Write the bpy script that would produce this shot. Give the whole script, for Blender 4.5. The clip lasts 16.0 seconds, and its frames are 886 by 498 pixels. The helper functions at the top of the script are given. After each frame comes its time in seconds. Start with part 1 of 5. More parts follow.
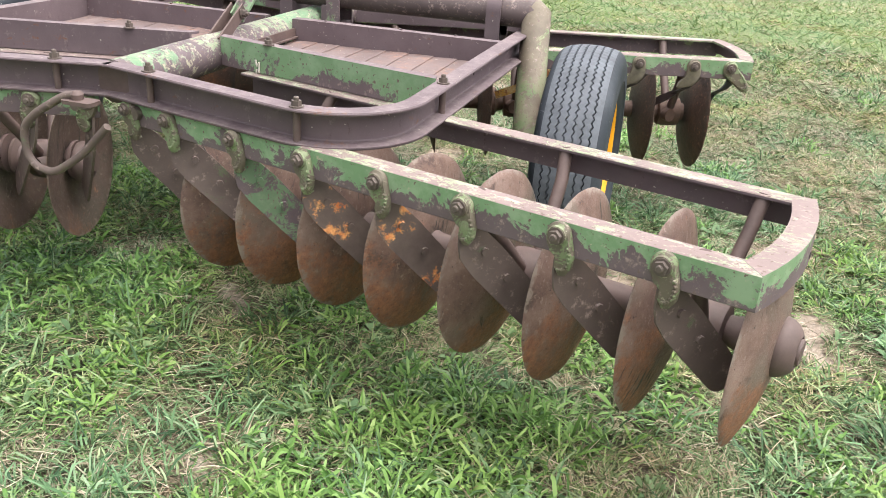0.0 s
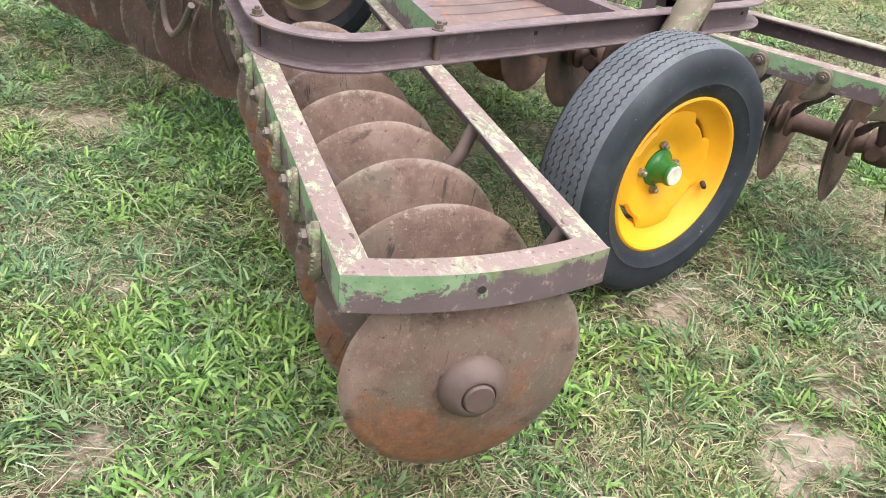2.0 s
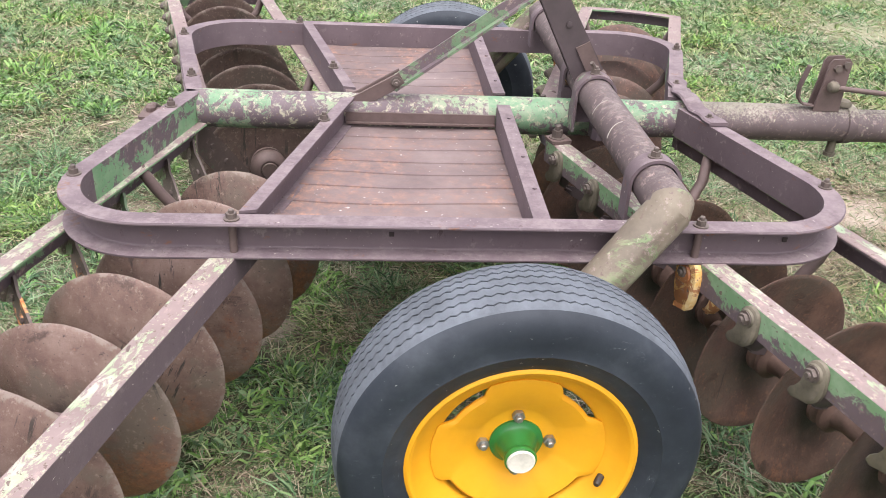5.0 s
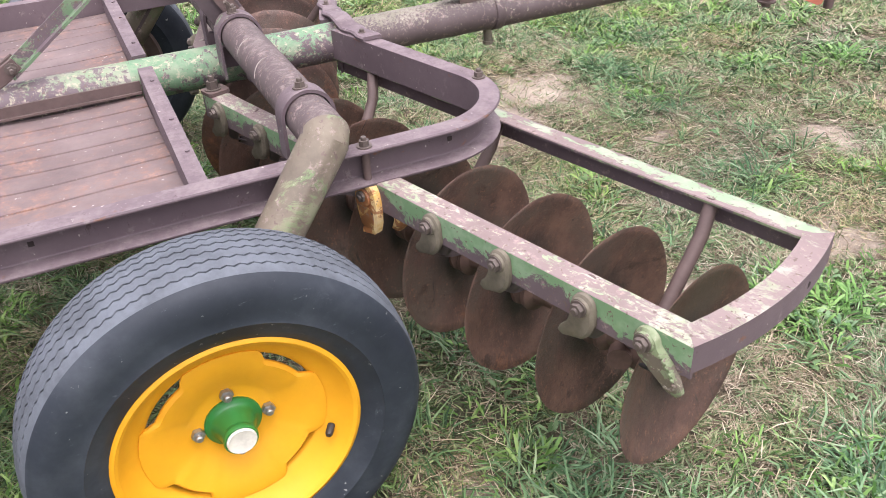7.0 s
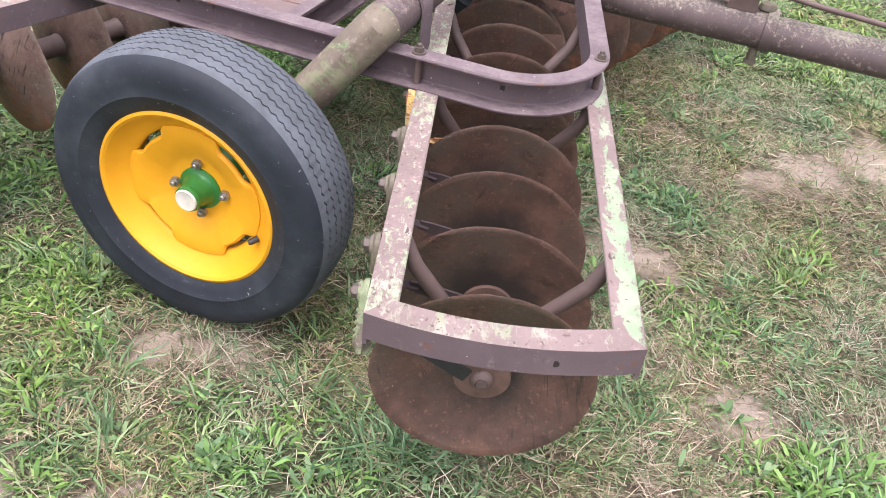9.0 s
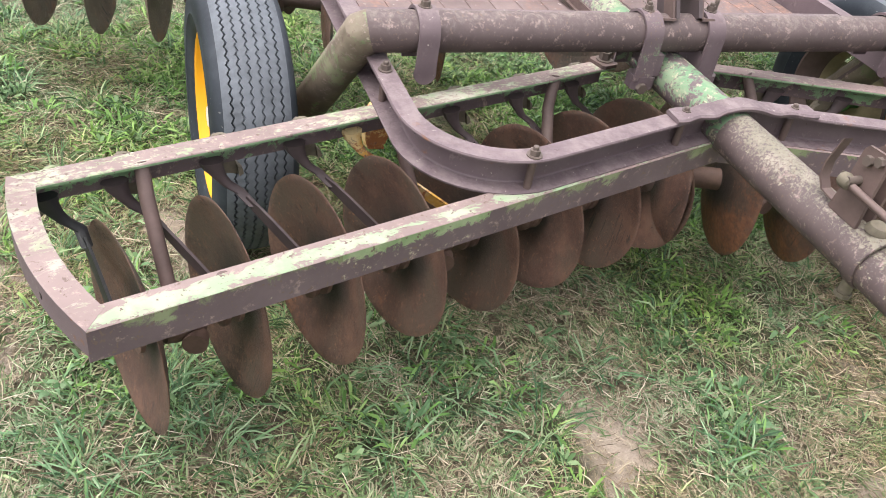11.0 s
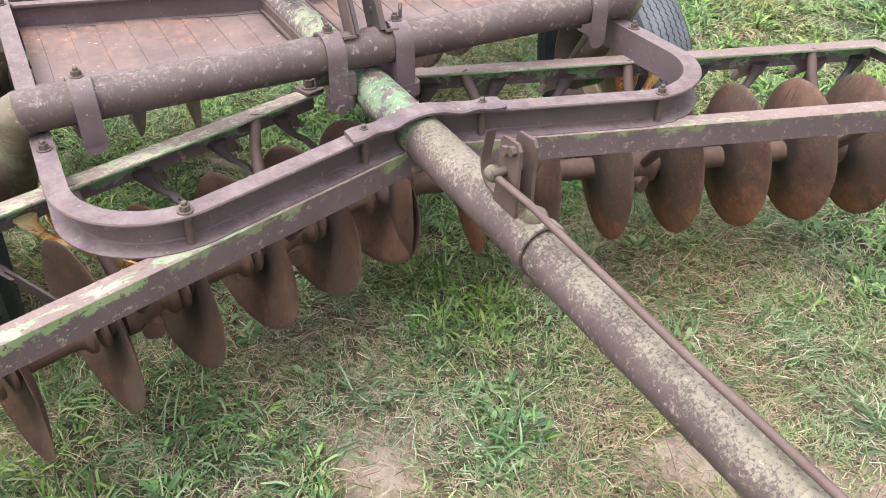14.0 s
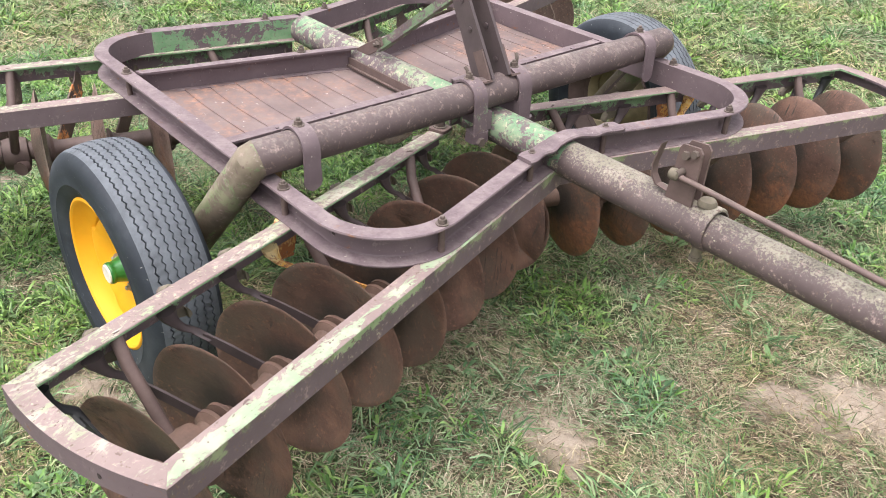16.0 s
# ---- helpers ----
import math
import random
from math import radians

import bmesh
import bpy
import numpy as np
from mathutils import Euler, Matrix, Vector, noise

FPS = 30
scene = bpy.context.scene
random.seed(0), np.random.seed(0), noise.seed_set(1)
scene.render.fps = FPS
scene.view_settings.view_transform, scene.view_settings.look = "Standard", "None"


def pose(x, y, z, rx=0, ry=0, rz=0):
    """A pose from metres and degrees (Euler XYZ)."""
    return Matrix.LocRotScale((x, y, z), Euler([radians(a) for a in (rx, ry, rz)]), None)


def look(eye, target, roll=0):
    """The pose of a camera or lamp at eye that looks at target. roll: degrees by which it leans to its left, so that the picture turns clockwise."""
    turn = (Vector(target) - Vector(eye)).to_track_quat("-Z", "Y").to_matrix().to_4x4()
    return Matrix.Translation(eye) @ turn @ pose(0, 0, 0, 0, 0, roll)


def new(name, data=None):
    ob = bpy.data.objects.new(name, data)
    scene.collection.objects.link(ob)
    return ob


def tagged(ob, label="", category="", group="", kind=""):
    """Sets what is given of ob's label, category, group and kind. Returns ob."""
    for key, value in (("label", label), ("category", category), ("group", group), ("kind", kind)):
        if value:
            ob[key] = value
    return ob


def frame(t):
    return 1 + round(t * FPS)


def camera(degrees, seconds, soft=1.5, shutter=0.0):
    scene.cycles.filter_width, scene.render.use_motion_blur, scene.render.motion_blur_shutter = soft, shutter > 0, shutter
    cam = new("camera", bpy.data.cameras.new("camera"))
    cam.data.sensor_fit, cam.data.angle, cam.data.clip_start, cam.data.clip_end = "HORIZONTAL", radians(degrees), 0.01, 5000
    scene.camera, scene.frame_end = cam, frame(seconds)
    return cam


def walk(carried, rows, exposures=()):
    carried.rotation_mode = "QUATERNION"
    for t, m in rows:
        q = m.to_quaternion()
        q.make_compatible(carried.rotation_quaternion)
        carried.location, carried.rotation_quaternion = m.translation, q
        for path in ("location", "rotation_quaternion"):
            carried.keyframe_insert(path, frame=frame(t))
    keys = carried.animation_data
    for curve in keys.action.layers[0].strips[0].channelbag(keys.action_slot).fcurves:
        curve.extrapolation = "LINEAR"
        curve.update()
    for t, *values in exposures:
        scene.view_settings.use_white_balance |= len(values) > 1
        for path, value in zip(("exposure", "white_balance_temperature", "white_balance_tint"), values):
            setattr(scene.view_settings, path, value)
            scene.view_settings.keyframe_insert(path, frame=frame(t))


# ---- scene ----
cam = camera(55.5, 16.0, 0.6)

# ---- the walk: seconds, eye, target, roll ----
PATH = [
    (0, (-2.456, -1.374, 1.153), (-0.71, -0.841, 0.335), 3.4),
    (0.5, (-2.319, -1.695, 1.159), (-0.629, -1.029, 0.322), 5.7),
    (1, (-2.189, -2.015, 1.19), (-0.739, -0.987, 0.273), 5.1),
    (1.5, (-1.959, -2.191, 1.197), (-0.725, -0.963, 0.213), 6.8),
    (2, (-1.686, -2.36, 1.257), (-0.636, -0.996, 0.238), 7.2),
    (2.5, (-1.42, -2.543, 1.302), (-0.604, -1.047, 0.255), 7.8),
    (3, (-1.147, -2.562, 1.319), (-0.595, -0.961, 0.256), 10.0),
    (3.2, (-1.035, -2.55, 1.344), (-0.62, -0.911, 0.277), 11.0),
    (5.3, (-0.217, -2.233, 1.468), (-0.069, -0.484, 0.509), 3.0),
    (5.5, (-0.201, -2.217, 1.469), (0.001, -0.472, 0.512), 2.0),
    (6, (-0.169, -2.21, 1.466), (0.213, -0.496, 0.509), 0.9),
    (6.5, (-0.13, -2.207, 1.451), (0.464, -0.581, 0.45), -1.0),
    (7, (-0.079, -2.225, 1.43), (0.587, -0.688, 0.338), -3.4),
    (7.5, (0.095, -2.33, 1.439), (0.744, -0.797, 0.332), -2.0),
    (8, (0.374, -2.469, 1.41), (0.824, -0.9, 0.256), 5.5),
    (8.5, (0.723, -2.446, 1.425), (0.759, -0.835, 0.241), 9.2),
    (8.7, (0.836, -2.428, 1.453), (0.652, -0.843, 0.247), 8.3),
    (10.8, (1.962, -1.387, 1.52), (0.539, -0.637, 0.332), 10.4),
    (11, (1.988, -1.277, 1.501), (0.533, -0.622, 0.295), 10.4),
    (11.5, (2.054, -1.052, 1.482), (0.568, -0.602, 0.22), 9.1),
    (12, (2.157, -0.892, 1.495), (0.649, -0.539, 0.23), 7.7),
    (12.5, (2.171, -0.824, 1.503), (0.662, -0.442, 0.247), 3.9),
    (13, (2.172, -0.771, 1.521), (0.66, -0.324, 0.29), 0.7),
    (13.5, (2.153, -0.75, 1.546), (0.681, -0.128, 0.343), 0.2),
    (14, (2.134, -0.77, 1.564), (0.712, 0.004, 0.389), 1.0),
    (14.5, (2.063, -0.879, 1.566), (0.744, 0.116, 0.439), 1.6),
    (15, (1.989, -1.08, 1.581), (0.763, 0.04, 0.466), 1.2),
    (15.5, (2.018, -1.37, 1.626), (0.767, -0.259, 0.531), 1.6),
    (16, (2.011, -1.659, 1.668), (0.735, -0.545, 0.605), 2.4),
]
EXPOSURES = ((0.0, 1.5, 6500, 10), (1.5, 1.42, 6500, 10), (3.2, 1.32, 6480, 12), (5.3, 1.34, 6250, 15), (8.7, 1.29, 6200, 21), (10.8, 1.38, 6450, 12), (13.5, 1.44, 6450, 12), (16.0, 1.4, 6450, 12))
walk(cam, [(t, look(eye, target, roll)) for t, eye, target, roll in PATH], exposures=EXPOSURES)

# ---- world, sun ----
world = bpy.data.worlds.new("overcast_sky")
scene.world = world
world.use_nodes = True
wn, wl = world.node_tree.nodes, world.node_tree.links
sky = wn.new("ShaderNodeTexSky")
sky.sky_type, sky.sun_disc = "NISHITA", False
sky.sun_elevation, sky.sun_rotation = radians(73), radians(176)
sky.air_density, sky.dust_density, sky.ozone_density = 1.0, 6.0, 1.0
grey = wn.new("ShaderNodeHueSaturation")
grey.inputs["Saturation"].default_value = 0.22
wl.new(sky.outputs[0], grey.inputs["Color"])
wl.new(grey.outputs[0], wn["Background"].inputs["Color"])
wn["Background"].inputs["Strength"].default_value = 0.15
sun = new("sun", bpy.data.lights.new("sun", "SUN"))
sun.data.energy, sun.data.angle, sun.data.color = 0.9, radians(105), (1.0, 0.965, 0.91)
sun.matrix_world = look((0.3, -4, 13), (0, 0, 0))


# ---- materials ----
class Mat:
    """A small node builder round one Principled material."""

    def __init__(self, name, rough=0.7, metal=0.0, spread=True):
        self.m = bpy.data.materials.new(name)
        self.m.use_nodes = True
        self.n, self.l = self.m.node_tree.nodes, self.m.node_tree.links
        self.b = self.n["Principled BSDF"]
        self.b.inputs["Roughness"].default_value, self.b.inputs["Metallic"].default_value = rough, metal
        tc = self.n.new("ShaderNodeTexCoord")
        self.co = tc.outputs["Object"]
        if spread:
            oi = self.n.new("ShaderNodeObjectInfo")
            mul = self.n.new("ShaderNodeVectorMath")
            mul.operation = "MULTIPLY_ADD"
            comb = self.n.new("ShaderNodeCombineXYZ")
            for k in range(3):
                self.l.new(oi.outputs["Random"], comb.inputs[k])
            self.l.new(comb.outputs[0], mul.inputs[0])
            mul.inputs[1].default_value = (7.3, 11.7, 5.1)
            self.l.new(tc.outputs["Object"], mul.inputs[2])
            self.co = mul.outputs[0]

    def noise(self, scale, detail=6.0, rough=0.6, stretch=None, warp=0.0):
        t = self.n.new("ShaderNodeTexNoise")
        t.inputs["Scale"].default_value, t.inputs["Detail"].default_value = scale, detail
        t.inputs["Roughness"].default_value, t.inputs["Distortion"].default_value = rough, warp
        co = self.co
        if stretch:
            mp = self.n.new("ShaderNodeMapping")
            mp.inputs["Scale"].default_value = stretch
            self.l.new(co, mp.inputs["Vector"])
            co = mp.outputs[0]
        self.l.new(co, t.inputs["Vector"])
        return t.outputs["Fac"]

    def step(self, fac, lo, hi):
        r = self.n.new("ShaderNodeMapRange")
        r.interpolation_type = "SMOOTHSTEP"
        r.inputs["From Min"].default_value, r.inputs["From Max"].default_value = lo, hi
        self.l.new(fac, r.inputs["Value"])
        return r.outputs[0]

    def mix(self, fac, a, b, mode="MIX"):
        x = self.n.new("ShaderNodeMix")
        x.data_type, x.blend_type = "RGBA", mode
        for sock, v in ((x.inputs[0], fac), (x.inputs[6], a), (x.inputs[7], b)):
            if isinstance(v, (int, float)):
                sock.default_value = v
            elif isinstance(v, tuple):
                sock.default_value = (*v, 1.0)
            else:
                self.l.new(v, sock)
        return x.outputs[2]

    def ramp(self, fac, stops):
        r = self.n.new("ShaderNodeValToRGB")
        e = r.color_ramp.elements
        e[0].position, e[0].color = stops[0][0], (*stops[0][1], 1)
        e[1].position, e[1].color = stops[-1][0], (*stops[-1][1], 1)
        for p, c in stops[1:-1]:
            e.new(p).color = (*c, 1)
        self.l.new(fac, r.inputs[0])
        return r.outputs[0]

    def done(self, color, bump=None, strength=0.3, dist=0.004, rough=None):
        self.l.new(color, self.b.inputs["Base Color"])
        if bump is not None:
            bp = self.n.new("ShaderNodeBump")
            bp.inputs["Strength"].default_value, bp.inputs["Distance"].default_value = strength, dist
            self.l.new(bump, bp.inputs["Height"])
            self.l.new(bp.outputs[0], self.b.inputs["Normal"])
        if rough is not None:
            self.l.new(rough, self.b.inputs["Roughness"])
        return self.m


BROWN = ((0.0, (0.066, 0.045, 0.049)), (0.45, (0.112, 0.08, 0.088)), (0.7, (0.142, 0.104, 0.113)), (1.0, (0.19, 0.146, 0.15)))
BARK = ((0.0, (0.048, 0.033, 0.033)), (0.45, (0.085, 0.06, 0.06)), (0.7, (0.115, 0.083, 0.082)), (1.0, (0.165, 0.125, 0.12)))


def weathered(name, specks=0.705):
    """Old oxide-brown paint with pale dust and droppings."""
    k = Mat(name, 0.72)
    c = k.ramp(k.noise(6, 8, 0.65), BROWN)
    c = k.mix(k.step(k.noise(26, 7, 0.75), 0.57, 0.68), c, (0.178, 0.138, 0.14))
    c = k.mix(k.step(k.noise(11, 6, 0.7, (1, 1.3, 2)), 0.62, 0.70), c, (0.16, 0.075, 0.045))
    g = k.n.new("ShaderNodeNewGeometry")
    sep = k.n.new("ShaderNodeSeparateXYZ")
    k.l.new(g.outputs["Normal"], sep.inputs[0])
    lying = k.mix(k.step(sep.outputs["Z"], 0.6, 0.9), (0.0, 0.0, 0.0), k.step(k.noise(17, 9, 0.8), 0.4, 0.66))
    c = k.mix(lying, c, (0.192, 0.15, 0.152))
    c = k.mix(k.step(k.noise(34, 8, 0.8, (1, 1, 0.5)), 0.6, 0.68), c, (0.075, 0.046, 0.046))
    c = k.mix(k.step(k.noise(110, 3, 0.5), specks, specks + 0.04), c, (0.38, 0.34, 0.3))
    return k.done(c, k.noise(90, 6, 0.7), 0.35, 0.002)


def flaking(name, paint, pale, cover, base=BROWN, scale=9.0, lichen=0.55, low=None, gain=3.0, stretch=None, patch=0.0, soft=0.03, ridge=None):
    """Paint worn off in patches to brown steel; low: the height below which soil has scoured it;
    ridge: the line along a beam where the paint has lasted best."""
    k = Mat(name, 0.68)
    under = k.ramp(k.noise(7, 8, 0.65), base)
    under = k.mix(k.step(k.noise(40, 6, 0.75), 0.55, 0.7), under, (0.3, 0.22, 0.2))
    coat = k.mix(k.step(k.noise(14, 6, 0.7), 0.42, 0.62), paint, pale)
    n = k.noise(scale, 9, 0.75, stretch, 0.5)
    if patch:
        big = k.n.new("ShaderNodeMath")
        big.operation = "MULTIPLY_ADD"
        k.l.new(k.noise(3.5, 3, 0.5), big.inputs[0])
        big.inputs[1].default_value, big.inputs[2].default_value = patch, -0.5 * patch
        both = k.n.new("ShaderNodeMath")
        k.l.new(n, both.inputs[0])
        k.l.new(big.outputs[0], both.inputs[1])
        n = both.outputs[0]
    if low is not None:
        tc = k.n.new("ShaderNodeTexCoord")
        sep = k.n.new("ShaderNodeSeparateXYZ")
        k.l.new(tc.outputs["Object"], sep.inputs[0])
        ma = k.n.new("ShaderNodeMath")
        ma.operation = "MULTIPLY_ADD"
        k.l.new(sep.outputs["Z"], ma.inputs[0])
        ma.inputs[1].default_value, ma.inputs[2].default_value = gain, -gain * low
        ad = k.n.new("ShaderNodeMath")
        k.l.new(n, ad.inputs[0])
        k.l.new(ma.outputs[0], ad.inputs[1])
        n = ad.outputs[0]
    if ridge is not None:
        tc = k.n.new("ShaderNodeTexCoord")
        sep = k.n.new("ShaderNodeSeparateXYZ")
        k.l.new(tc.outputs["Object"], sep.inputs[0])
        off = k.n.new("ShaderNodeMath")
        off.operation = "SUBTRACT"
        k.l.new(sep.outputs["Y"], off.inputs[0])
        off.inputs[1].default_value = ridge
        away = k.n.new("ShaderNodeMath")
        away.operation = "ABSOLUTE"
        k.l.new(off.outputs[0], away.inputs[0])
        fade = k.n.new("ShaderNodeMath")
        fade.operation = "MULTIPLY_ADD"
        k.l.new(away.outputs[0], fade.inputs[0])
        fade.inputs[1].default_value, fade.inputs[2].default_value = -9.0, 0.13
        kept = k.n.new("ShaderNodeMath")
        k.l.new(n, kept.inputs[0])
        k.l.new(fade.outputs[0], kept.inputs[1])
        n = kept.outputs[0]
    mask = k.step(n, cover, cover + soft)
    c = k.mix(mask, under, coat)
    c = k.mix(k.step(k.noise(55, 6, 0.75), lichen + 0.03, lichen + 0.12), c, (0.36, 0.33, 0.24))
    c = k.mix(k.step(k.noise(95, 4, 0.6), 0.62, 0.66), c, (0.13, 0.09, 0.075))
    return k.done(c, mask, 0.4, 0.0015)


frame_paint = weathered("weathered_brown_paint")


def tray_material():
    k = Mat("rusty_tray_steel", 0.75)
    c = k.ramp(k.noise(5, 8, 0.65), ((0.25, (0.085, 0.06, 0.058)), (0.5, (0.135, 0.097, 0.093)), (0.75, (0.2, 0.15, 0.142))))
    blotch = k.step(k.noise(3.6, 9, 0.75), 0.41, 0.64)
    rust = k.ramp(k.noise(22, 6, 0.75), ((0.35, (0.145, 0.093, 0.083)), (0.55, (0.265, 0.14, 0.1)), (0.7, (0.42, 0.23, 0.15))))
    c = k.mix(blotch, c, k.mix(k.step(k.noise(38, 8, 0.8), 0.42, 0.6), c, rust))
    c = k.mix(k.step(k.noise(60, 4, 0.6), 0.66, 0.72), c, (0.4, 0.36, 0.33))
    return k.done(c, k.noise(60, 6, 0.7), 0.4, 0.002)


def disc_material(name, rusty, front, tone=1.0, grey=0.0):
    """Rusted blade steel: broad stains, grease round the hub, orange rust where soil clung, a scoured pale rim."""
    k = Mat(name, 0.6)
    tc = k.n.new("ShaderNodeTexCoord")
    sep = k.n.new("ShaderNodeSeparateXYZ")
    k.l.new(tc.outputs["Object"], sep.inputs[0])

    def madd(a, m, b):
        x = k.n.new("ShaderNodeMath")
        x.operation = "MULTIPLY_ADD"
        k.l.new(a, x.inputs[0])
        x.inputs[1].default_value = m
        if isinstance(b, float):
            x.inputs[2].default_value = b
        else:
            k.l.new(b, x.inputs[2])
        return x.outputs[0]

    lo, mid, hi = ((0.055, 0.03, 0.024), (0.104, 0.056, 0.042), (0.168, 0.092, 0.067)) if front else ((0.098, 0.058, 0.047), (0.17, 0.104, 0.083), (0.235, 0.16, 0.132))
    c = k.ramp(k.noise(8, 10, 0.72), tuple((p, tuple(q * tone for q in v)) for p, v in ((0.34, lo), (0.5, mid), (0.66, hi))))
    # broad olive and dark stains
    c = k.mix(k.step(k.noise(4.5, 5, 0.6, (1, 1, 0.2)), 0.46 if front else 0.52, 0.62), c, tuple(tone * q for q in ((0.092, 0.064, 0.049) if front else (0.15, 0.112, 0.088))))
    c = k.mix(k.step(k.noise(7, 7, 0.7, (1.5, 0.8, 0.3)), 0.57, 0.67), c, tuple(0.42 * q * tone for q in mid))
    # fine pitting and dust
    c = k.mix(k.step(k.noise(75, 7, 0.8), 0.55, 0.64), c, (0.26, 0.19, 0.155) if not front else (0.2, 0.105, 0.07))
    c = k.mix(k.step(k.noise(52, 8, 0.8), 0.6, 0.67), c, (0.05, 0.033, 0.027))
    rust = k.ramp(k.noise(60, 10, 0.9), ((0.32, (0.075, 0.038, 0.027)), (0.44, (0.17, 0.073, 0.043)), (0.56, (0.275, 0.118, 0.062)), (0.7, (0.43, 0.225, 0.125))))
    clung = madd(sep.outputs["X"], 1.25, k.noise(7, 9, 0.78))
    c = k.mix(k.step(clung, 0.56 - rusty, 0.72 - rusty), c, k.mix(k.step(k.noise(26, 9, 0.85), 0.32, 0.52), c, rust))
    c = k.mix(k.step(k.noise(15, 9, 0.85), 0.61, 0.68), c, rust)
    # drips of old grease
    c = k.mix(k.mix(k.step(k.noise(1, 5, 0.7, (9, 95, 1)), 0.55, 0.62), (0.0, 0.0, 0.0), k.step(k.noise(5, 3, 0.5), 0.58, 0.64)), c, (0.035, 0.028, 0.024))
    c = k.mix(grey, c, (0.12, 0.108, 0.1))
    ln = k.n.new("ShaderNodeVectorMath")
    ln.operation = "LENGTH"
    flat = k.n.new("ShaderNodeVectorMath")
    flat.operation = "MULTIPLY"
    flat.inputs[1].default_value = (1, 1, 0)
    k.l.new(tc.outputs["Object"], flat.inputs[0])
    k.l.new(flat.outputs[0], ln.inputs[0])
    far = madd(k.noise(9, 7, 0.7), 0.16, ln.outputs["Value"])
    # old grease round the hub, scoured edge
    c = k.mix(k.step(far, 0.215 if front else 0.15, 0.125 if front else 0.1), c, (0.033, 0.025, 0.021))
    c = k.mix(k.step(madd(k.noise(22, 6, 0.75), 0.1, ln.outputs["Value"]), 0.25, 0.262), c, (0.22, 0.17, 0.14) if not front else (0.15, 0.085, 0.062))
    c = k.mix(k.step(k.noise(130, 5, 0.7), 0.635, 0.68), c, (0.055, 0.036, 0.03))
    c = k.mix(k.step(k.noise(85, 6, 0.8), 0.665, 0.7), c, (0.32, 0.26, 0.21))
    return k.done(c, k.noise(60, 9, 0.85), 0.7, 0.004)


DUSTY = ((0.0, (0.13, 0.088, 0.083)), (0.5, (0.2, 0.145, 0.137)), (1.0, (0.29, 0.22, 0.205)))
green_top = flaking("chalky_green_paint", (0.26, 0.335, 0.195), (0.37, 0.35, 0.28), 0.495, DUSTY, 55.0, 0.53, None, 3.0, (0.45, 1, 1), 0.4, 0.09)
mint_top = flaking("mint_green_paint", (0.235, 0.325, 0.195), (0.31, 0.33, 0.245), 0.49, DUSTY, 34.0, 0.58, None, 3.0, (0.45, 1, 1), 0.45, 0.08, 0.197)
band_green = flaking("green_paint_left_in_a_band", (0.19, 0.27, 0.13), (0.27, 0.33, 0.19), 0.5, BROWN, 40.0, 0.55, 0.592, 12.0, (0.6, 1, 1), 0.3, 0.06)
worn_top = flaking("worn_chalky_paint", (0.24, 0.26, 0.17), (0.33, 0.3, 0.25), 0.555, DUSTY, 38.0, 0.56, None, 3.0, (0.45, 1, 1), 0.4, 0.1)
green_side = flaking("flaking_green_paint", (0.15, 0.255, 0.13), (0.22, 0.315, 0.19), 0.47, BROWN, 9.0, 0.58, 0.586, 3.5)
inside_green = flaking("inner_web_green", (0.13, 0.25, 0.125), (0.19, 0.29, 0.165), 0.47, BROWN, 7.0, 0.62)
green_cross = flaking("cross_green_paint", (0.15, 0.25, 0.13), (0.2, 0.3, 0.175), 0.45, BROWN, 8.0, 0.6, 0.64, 2.5)
green_front = flaking("mostly_bare_green_paint", (0.15, 0.18, 0.09), (0.22, 0.25, 0.145), 0.58, BROWN, 14.0, 0.6, 0.59, 6.0, None, 0.3, 0.08)
green_tube = flaking("tube_green_paint", (0.125, 0.22, 0.125), (0.205, 0.265, 0.17), 0.46, BROWN, 20.0, 0.51, 0.65, 0.8, None, 0.45, 0.05)
chalky_tube = flaking("chalky_lichened_tube", (0.19, 0.255, 0.15), (0.28, 0.28, 0.215), 0.565, BROWN, 42.0, 0.51, 0.655, 2.6, None, 0.45, 0.08)
brown_tube = flaking("lichened_brown_tube", (0.185, 0.172, 0.128), (0.26, 0.235, 0.185), 0.56, BARK, 140.0, 0.57, 0.648, 5.0, None, 0.3, 0.15)
sleeve_paint = flaking("dusty_brown_sleeve", (0.18, 0.164, 0.122), (0.25, 0.22, 0.175), 0.59, BARK, 140.0, 0.58, 0.655, 5.0, None, 0.32, 0.15)
shaft_paint = flaking("lichened_brown_shaft", (0.15, 0.122, 0.112), (0.215, 0.175, 0.158), 0.54, BARK, 60.0, 0.62, 0.762, 4.0, None, 0.35, 0.3)
brace_green = flaking("brace_green_paint", (0.115, 0.18, 0.1), (0.165, 0.225, 0.135), 0.48, BROWN, 16.0, 0.6)
strap_paint = flaking("strap_green_paint", (0.125, 0.185, 0.1), (0.18, 0.225, 0.14), 0.52, BROWN, 18.0, 0.56, None, 3.0, None, 0.3, 0.06)
tray_steel = tray_material()
disc_steel = disc_material("rusted_disc_steel", 0.04, False)
disc_steel_red = disc_material("red_rusted_disc_steel", 0.05, True)
disc_pale_red = disc_material("worn_brown_disc_steel", -0.2, True, 1.05)
disc_dark_red = disc_material("dark_rusted_disc_steel", -0.2, True, 0.72)
disc_dark = disc_material("grey_brown_disc_steel", -0.14, False, 0.7, 0.12)


